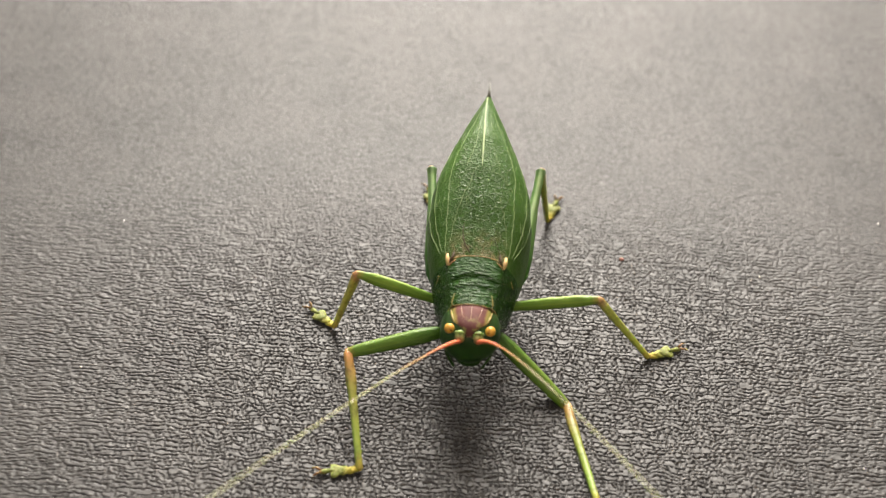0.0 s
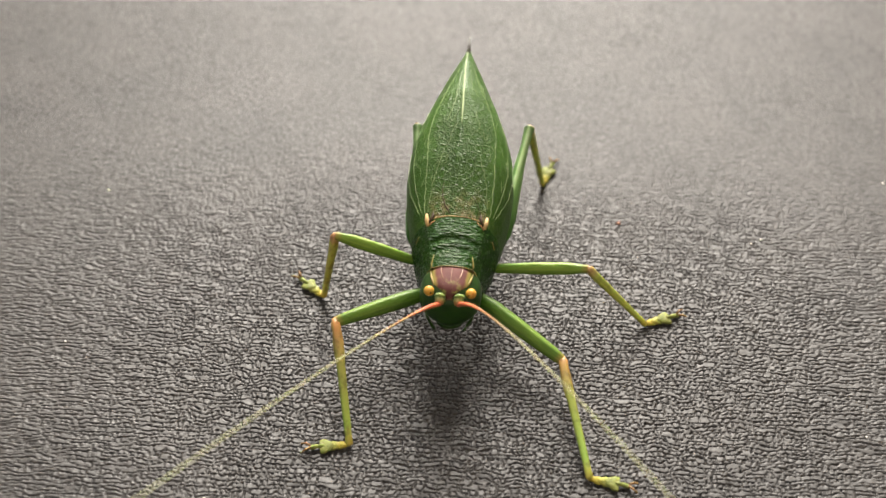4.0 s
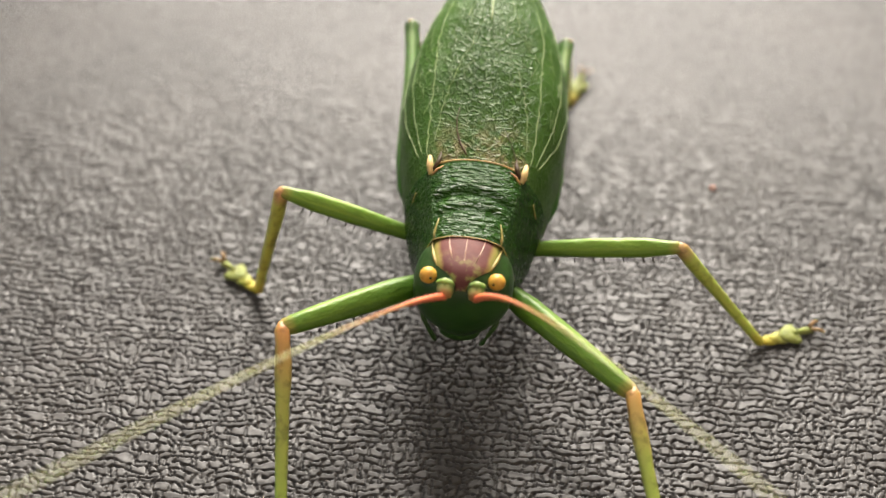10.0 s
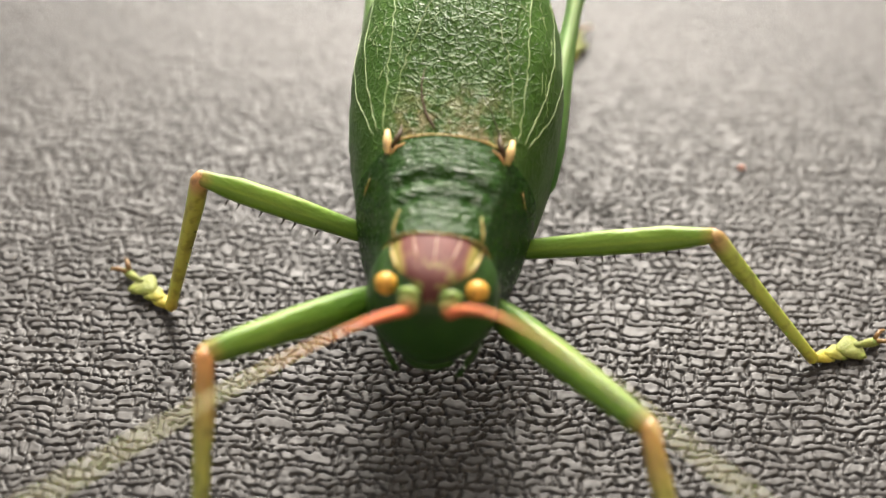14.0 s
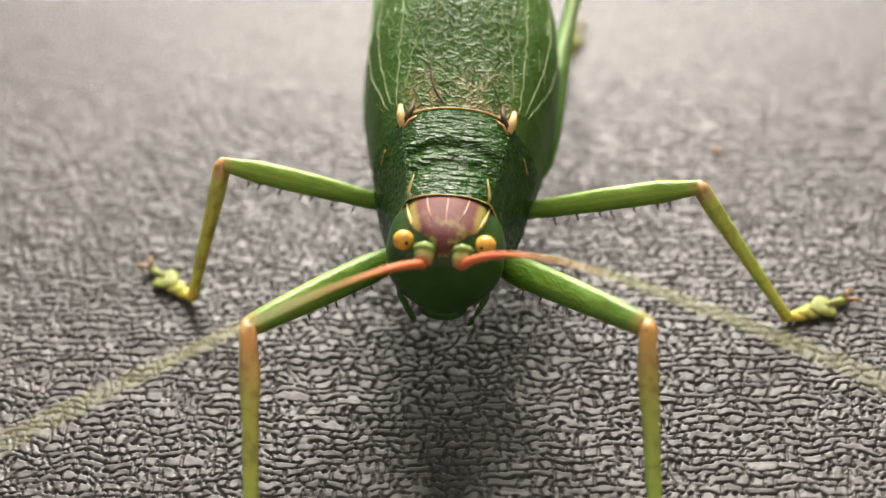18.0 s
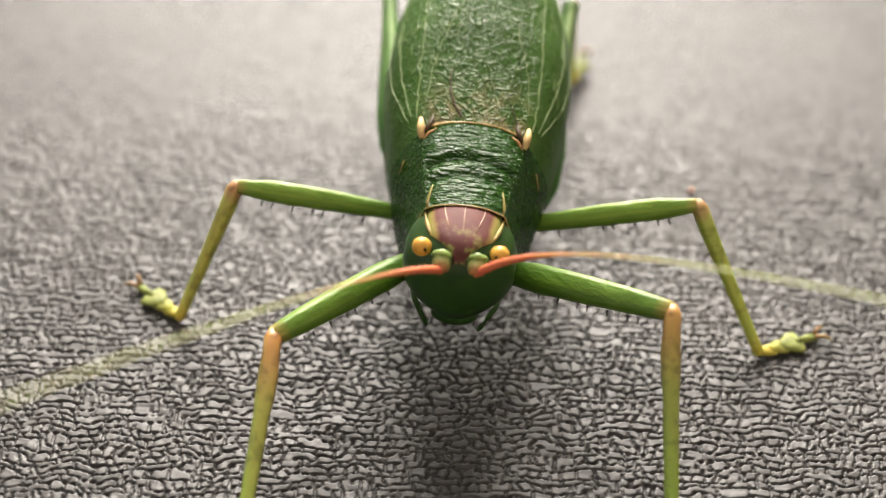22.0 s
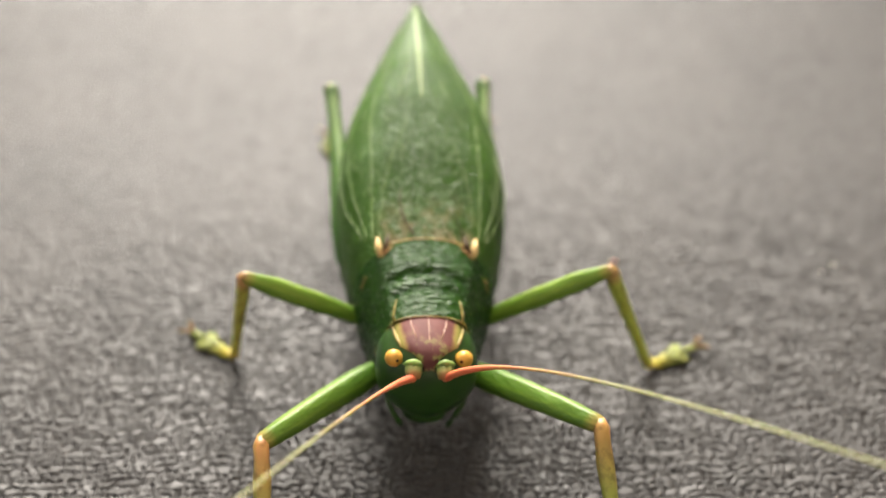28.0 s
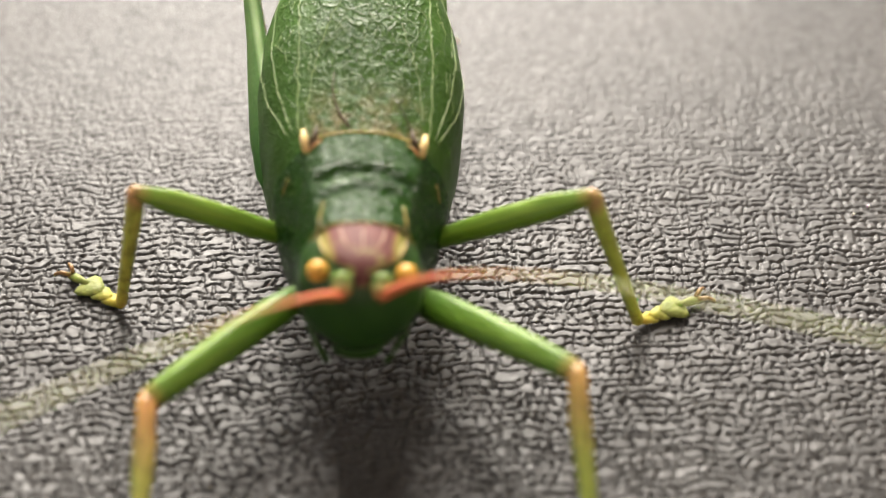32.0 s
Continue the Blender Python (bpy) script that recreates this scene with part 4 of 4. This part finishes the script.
# ---- what moves ----
BODY = [
    (0, 1.09, -0.69, -0.01, 0.2, 0.2, -2.5),
    (0.5, 0.95, -0.59, 0.03, 0.2, 0.2, -2.4),
    (1, 0.60, -0.42, 0.08, 0.5, 0.2, -2.3),
    (1.5, 0.27, -0.16, 0.16, 0.4, 0.2, -2.1),
    (2, 0.12, -0.01, 0.16, 0.2, 0.3, -2.1),
    (2.5, 0.06, 0.04, 0.13, 0.1, 0.3, -2.0),
    (3, 0.02, 0.11, 0.13, 0.1, 0.4, -2.1),
    (3.5, -0.03, 0.12, 0.10, 0.1, 0.5, -2.1),
    (5.5, -0.02, 0.19, 0.11, -0.0, 0.7, -2.2),
    (6, -0.05, 0.19, 0.08, -0.2, 0.8, -2.2),
    (6.5, -0.02, 0.24, 0.06, -0.4, 0.9, -2.3),
    (7, 0.01, 0.36, 0.08, -0.7, 1.1, -2.4),
    (7.5, 0.13, 0.51, 0.15, -0.8, 1.2, -2.5),
    (8, 0.13, 0.55, 0.16, -0.6, 1.4, -2.6),
    (8.5, 0.12, 0.55, 0.18, -0.4, 1.4, -2.6),
    (9, 0.32, 0.58, 0.26, -0.3, 1.5, -2.5),
    (9.5, 0.56, 0.45, 0.23, -0.9, 1.5, -2.7),
    (10, 0.65, 0.39, 0.28, -1.7, 1.5, -3.0),
    (10.5, 0.52, 0.16, 0.24, -2.1, 1.5, -3.1),
    (11, 0.53, 0.06, 0.22, -2.7, 1.6, -3.2),
    (11.5, 0.60, 0.02, 0.26, -3.0, 1.6, -3.1),
    (12, 0.60, -0.01, 0.23, -3.2, 1.7, -2.9),
    (12.5, 0.66, -0.01, 0.25, -3.3, 1.7, -3.0),
    (13, 0.71, -0.01, 0.24, -3.3, 1.7, -3.1),
    (13.5, 0.74, 0.04, 0.25, -3.1, 1.7, -3.2),
    (14, 0.75, 0.10, 0.26, -2.6, 1.8, -3.1),
    (14.5, 0.73, 0.22, 0.20, -2.4, 2.0, -3.0),
    (16.5, 1.22, 0.65, 0.27, -2.4, 2.2, -3.3),
    (17, 1.45, 0.79, 0.09, -2.0, 2.5, -3.6),
    (17.5, 1.47, 1.18, 0.06, -1.7, 2.7, -3.8),
    (18, 1.46, 1.51, 0.09, -1.3, 2.9, -3.8),
    (18.5, 1.47, 1.68, 0.04, -0.9, 2.9, -4.0),
    (19, 1.48, 1.76, -0.03, -0.5, 2.9, -4.2),
    (19.5, 1.51, 1.82, -0.08, -0.1, 3.0, -4.5),
    (20, 2.25, 1.89, -0.15, -0.0, 3.1, -4.7),
    (20.5, 2.40, 2.03, -0.20, 0.1, 3.1, -4.8),
    (21, 2.50, 2.22, -0.24, 0.1, 3.2, -4.8),
    (21.5, 2.69, 2.48, -0.28, 0.1, 3.2, -4.7),
    (22, 2.91, 3.08, -0.04, 0.1, 3.2, -4.6),
    (22.5, 2.99, 3.56, 0.09, -0.0, 3.3, -4.5),
    (23, 3.02, 3.63, -0.23, -0.5, 3.3, -4.4),
    (23.5, 3.17, 4.00, -0.08, -0.9, 3.3, -4.2),
    (24, 3.20, 4.13, -0.09, -1.3, 3.3, -4.0),
    (24.5, 3.27, 4.02, -0.33, -2.1, 3.4, -3.9),
    (26.5, 3.26, 3.73, -0.74, -2.8, 3.3, -3.7),
    (27, 3.40, 3.85, -0.76, -3.3, 3.3, -4.0),
    (27.5, 3.46, 4.04, -0.79, -3.7, 3.4, -4.2),
    (28, 3.53, 4.23, -0.87, -4.3, 3.5, -4.2),
    (28.5, 3.64, 4.18, -1.15, -4.3, 3.5, -4.3),
    (29, 3.71, 4.34, -1.29, -4.5, 3.5, -4.3),
    (29.5, 3.74, 4.55, -1.41, -4.8, 3.6, -4.2),
    (30, 3.67, 4.61, -1.52, -4.7, 3.8, -4.0),
    (30.5, 3.79, 4.81, -1.60, -4.6, 3.9, -4.1),
    (31, 3.79, 5.02, -1.66, -4.5, 4.1, -4.1),
    (31.5, 3.89, 5.41, -1.56, -4.2, 4.3, -3.9),
    (32, 3.99, 5.89, -1.21, -3.8, 4.5, -3.5),
]
# feet on the leather, by time: seconds, x, y, lift
FEET = {
    ("front", -1): [(0, -12.70, -33.40, 0), (8.5, -12.70, -33.40, 0), (11, -12.90, -34.00, 0), (16.4, -12.60, -34.00, 0), (17.2, -11.60, -33.80, 0), (21.9, -11.60, -33.20, 0), (22.2, -12.00, -31.50, 1.5), (22.5, -12.40, -30.20, 0), (24.6, -12.50, -29.60, 0), (25.4, -11.60, -30.20, 1.5), (26.2, -11.00, -31.40, 0), (32, -10.60, -31.40, 0)],
    ("front", 1): [(0, 11.00, -36.20, 0), (0.5, 11.00, -36.20, 0), (0.8, 10.70, -36.20, 0), (14.5, 10.20, -36.40, 0), (16.2, 8.20, -35.00, 0), (21.2, 7.80, -33.60, 0), (21.4, 9.00, -32.60, 2), (21.7, 10.20, -31.20, 0), (26, 10.30, -32.20, 0), (32, 10.00, -32.60, 0)],
    ("middle", -1): [(0, -17.00, -14.70, 0), (24.5, -17.00, -14.70, 0), (25.2, -14.80, -11.60, 3), (25.8, -12.20, -8.60, 0), (32, -12.20, -8.60, 0)],
    ("middle", 1): [(0, 16.80, -16.85, 0), (22.6, 16.80, -16.85, 0), (22.75, 16.20, -15.20, 1.6), (22.9, 15.40, -13.40, 1.2), (23, 15.10, -12.10, 0), (32, 15.10, -12.10, 0)],
    ("hind", -1): [(0, -7.2, 4.2, 0), (7, -7.2, 4.2, 0), (9, -7.0, 4.6, 0), (20, -5.0, 7.4, 0), (24.5, -4.3, 8.2, 0), (25.5, -4.2, 8.8, 1.5), (26.5, -4.2, 9.4, 0), (32, -4.0, 9.4, 0)],
    ("hind", 1): [(0, 6.2, 3.2, 0), (7, 6.2, 3.1, 0), (7.2, 5.4, 4.6, 1.5), (7.4, 3.9, 5.8, 0), (11, 4.0, 6.0, 0), (16.5, 4.6, 6.6, 0), (18, 5.4, 7.2, 0), (19.5, 7.6, 7.8, 0), (21.5, 7.8, 7.9, 0), (22.5, 6.8, 8.6, 1), (24.5, 6.2, 9.4, 0), (32, 6.2, 9.4, 0)],
}
# where the knees point, by time
KNEES = {
    ("middle", -1): [(0, -14.3, -14.8, 9.0), (0.5, -14.4, -14.8, 9.0), (1, -14.9, -14.5, 9.1), (3.5, -15.4, -14.1, 9.3), (6, -15.3, -14.2, 9.3), (8, -15.2, -14.1, 9.2), (9, -15.0, -13.9, 9.2), (10, -14.8, -13.7, 9.1), (10.5, -14.8, -13.8, 9.1), (11, -14.7, -13.7, 9.1), (12, -14.6, -13.6, 9.0), (14.5, -14.5, -13.6, 9.0), (16.5, -14.2, -13.3, 8.9), (17, -14.1, -13.2, 8.8), (18, -14.3, -12.5, 8.7), (19.5, -14.3, -12.2, 8.6), (21, -13.5, -12.0, 8.2), (22, -13.4, -11.7, 8.0), (22.5, -13.4, -11.1, 7.8), (23, -13.5, -10.8, 7.6), (24.5, -13.1, -10.9, 7.5), (26.5, -10.6, -10.5, 9.4), (28, -10.7, -9.9, 9.4), (30, -10.4, -10.0, 9.3), (32, -10.1, -9.7, 9.3)],
    ("middle", 1): [(0, 10.9, -15.9, 8.0), (0.5, 10.9, -15.9, 8.0), (1, 10.7, -15.9, 7.8), (3.5, 10.4, -15.8, 7.5), (6, 10.5, -15.8, 7.5), (8, 10.5, -15.8, 7.5), (9, 10.6, -15.6, 7.6), (10, 10.7, -15.6, 7.8), (10.5, 10.5, -15.6, 7.7), (11, 10.6, -15.5, 7.7), (12, 10.7, -15.6, 7.7), (14.5, 10.8, -15.3, 7.8), (16.5, 11.4, -14.8, 8.1), (17, 11.5, -14.7, 8.2), (18, 11.5, -14.2, 8.0), (19.5, 11.4, -14.0, 7.9), (21, 12.4, -13.5, 8.2), (22, 12.7, -12.9, 8.2), (22.5, 12.9, -12.5, 8.0), (23, 11.2, -12.8, 9.5), (24.5, 11.5, -12.6, 9.6), (26.5, 11.6, -12.1, 9.6), (28, 11.8, -11.7, 9.6), (30, 11.8, -11.8, 9.5), (32, 11.9, -12.0, 9.5)],
    ("front", -1): [(0, -14.7, -22.1, 4.9), (0.5, -14.7, -22.2, 5.0), (1, -14.6, -22.3, 5.2), (3.5, -14.7, -22.8, 6.2), (6, -14.7, -22.8, 6.0), (8, -14.5, -22.7, 5.9), (9, -13.9, -23.1, 6.8), (10, -13.5, -23.5, 7.4), (10.5, -13.2, -24.1, 8.0), (11, -13.0, -24.3, 8.3), (12, -12.8, -24.5, 8.7), (14.5, -12.7, -24.3, 8.4), (16.5, -12.1, -24.1, 8.3), (17, -11.9, -23.9, 8.0), (18, -11.9, -23.4, 7.5), (19.5, -12.0, -22.9, 6.9), (21, -11.1, -22.3, 7.1), (22, -10.4, -21.9, 6.5), (22.5, -11.6, -19.6, 7.8), (23, -11.2, -19.9, 7.7), (24.5, -10.7, -20.0, 7.6), (26.5, -10.6, -20.7, 6.8), (28, -10.0, -20.6, 6.8), (30, -9.5, -20.6, 6.5), (32, -9.6, -19.4, 5.2)],
    ("front", 1): [(0, 8.1, -23.6, -0.2), (0.5, 8.0, -23.6, -0.1), (1, 8.3, -25.2, 4.3), (3.5, 7.9, -24.4, 3.4), (6, 7.9, -24.2, 3.0), (8, 8.0, -24.0, 2.7), (9, 7.7, -24.7, 4.1), (10, 7.6, -25.5, 5.5), (10.5, 7.1, -26.1, 6.4), (11, 6.9, -26.5, 7.0), (12, 6.9, -26.6, 7.3), (14.5, 7.0, -26.4, 6.9), (16.5, 7.6, -25.5, 8.3), (17, 7.6, -25.5, 8.1), (18, 7.7, -24.6, 8.5), (19.5, 7.7, -24.3, 7.9), (21, 8.0, -24.4, 7.8), (22, 10.2, -21.6, 8.5), (22.5, 10.1, -21.5, 8.4), (23, 9.5, -21.8, 8.4), (24.5, 9.6, -21.7, 8.5), (26.5, 9.6, -22.2, 7.9), (28, 9.4, -22.1, 7.9), (30, 9.3, -21.9, 7.3), (32, 9.9, -20.7, 6.8)],
    ("hind", -1): [(0, -7.3, -0.4, 11.1), (1, -7.6, 0, 11.3), (3, -7.8, 0.3, 11.4), (6, -7.7, 0.4, 11.4), (7, -7.6, 0.3, 11.4), (7.5, -7.7, 0.4, 11.4), (9, -7.6, 0.8, 11.4), (10, -7.6, 1, 11.4), (24.5, -4.8, 5.8, 11.7), (26.5, -5.1, 6.8, 11.7), (28, -4.5, 5.5, 11.2), (30, -4.6, 6.1, 11.4)],
    ("hind", 1): [(0, 4.7, -0.3, 11.4), (1, 4.4, 0.1, 11.5), (3, 4.2, 0.5, 11.5), (6, 4.2, 0.4, 11.6), (7, 4.3, 0.6, 11.6), (7.5, 3.1, 0.5, 10.4), (9, 3.1, 0.7, 10.5), (10, 3.2, 0.8, 10.5), (20, 6.4, 1.9, 10.3), (21, 6.5, 2.1, 10.4), (22.5, 6.1, 2.8, 11.5), (24.5, 5.9, 3.9, 10.6), (26.5, 5.8, 4.7, 11), (28, 5.9, 5.1, 11.2), (30, 6, 5.7, 11.5)],
}
# heading of each foot on the ground, degrees from +Y to the left
HEADING = {("front", -1): 97, ("front", 1): -100, ("middle", -1): 48, ("middle", 1): -68, ("hind", -1): 12, ("hind", 1): -18}
ANTENNA = {
    -1: [(0, -30, 22), (6, -31, 22), (9, -34, 22), (10, -32, 22), (12, -28, 22), (16.5, -28, 22), (18, -31, 22), (21, -35, 22), (24.5, -36, 22), (26.5, -32, 22), (28, -29, 22), (30, -28, 22), (32, -34, 22)],
    1: [(0, 31, 22), (6, 31, 22), (9, 35, 22), (10, 35, 22), (12, 32, 22), (16.5, 38, 22), (18, 45, 22), (20, 57, 22), (22, 61, 22), (24.5, 58, 22), (26.5, 51, 22), (28, 49, 22), (30, 48, 22), (32, 52, 22)],
}


def row_at(rows, t):
    if t <= rows[0][0]:
        return rows[0][1:]
    for a, b in zip(rows, rows[1:]):
        if t <= b[0]:
            k = (t - a[0]) / (b[0] - a[0])
            return tuple(p + (q - p) * k for p, q in zip(a[1:], b[1:]))
    return rows[-1][1:]


def body_pose(t):
    x, y, z, rx, ry, rz = row_at(BODY, t)
    m = Matrix.Translation((PIVOT + Vector((x, y, z))) * MM) @ pose(0, 0, 0, rx, ry, rz)
    return m @ Matrix.Translation((BASE - PIVOT) * MM)


def aim(origin, tip, up):
    """A pose at origin with +Y to the tip and +Z near up."""
    y = (tip - origin).normalized()
    x = y.cross(up).normalized()
    z = x.cross(y)
    m = Matrix((x, y, z)).transposed().to_4x4()
    m.translation = origin * MM
    return m


def standing(knee, foot, length):
    """The foot moved on the ground along its own way, so that the shank keeps its length."""
    flat = Vector((foot.x - knee.x, foot.y - knee.y, 0)).normalized()
    reach = math.sqrt(max(0.5, length ** 2 - (knee.z - foot.z) ** 2))
    return Vector((knee.x, knee.y, foot.z)) + flat * reach


def motions():
    times = sorted({r[0] for r in BODY} | {21.2, 21.4, 21.7, 21.9, 22.2, 22.6, 22.75, 22.9, 7.2, 7.4, 25.2, 25.8, 0.8, 16.2})
    walk(katydid, [(t, body_pose(t)) for t in times])
    for key, (fe, ti, ta) in LEGS.items():
        kind, side = key
        l1, l2 = SIZES[key]
        hip = Vector(HIPS[kind])
        hip.x *= side
        rows_f, rows_t, rows_a = [], [], []
        for t in times:
            inv = body_pose(t).inverted()
            x, y, lift = row_at(FEET[key], t)
            knee_w, foot_w = Vector(row_at(KNEES[key], t)), Vector((x, y, lift + 0.45))
            if kind == "front":
                foot_w = standing(knee_w, foot_w, l2)
            knee, ankle = inv @ (knee_w * MM) / MM, inv @ (foot_w * MM) / MM
            root = knee - l1 * (knee - hip).normalized()
            rows_f.append((t, aim(root, knee, Vector((0, 0, 1)))))
            rows_t.append((t, aim(knee, ankle, Vector((side * 0.6, 0.2, 1)))))
            rows_a.append((t, inv @ pose(foot_w.x * MM, foot_w.y * MM, lift * MM, 0, 0, HEADING[key])))
        walk(fe, rows_f)
        walk(ti, rows_t)
        walk(ta, rows_a)
    walk(focus, [(t, body_pose(t) @ pose(0, -6 * MM, 9.5 * MM) @ pose(0, 0.72 * far * MM, -0.69 * far * MM)) for t, far in FOCUS])
    for side, ob in antennae.items():
        root = Vector((side * 0.9, -7.1, 9.55))
        rows = []
        for t, yaw, rise in ANTENNA[side]:
            a, b = radians(yaw), radians(rise)
            d = Vector((math.sin(a) * math.cos(b), -math.cos(a) * math.cos(b), math.sin(b)))
            rows.append((t, aim(root, root + d, Vector((0, 0, 1)))))
        walk(ob, rows)


motions()
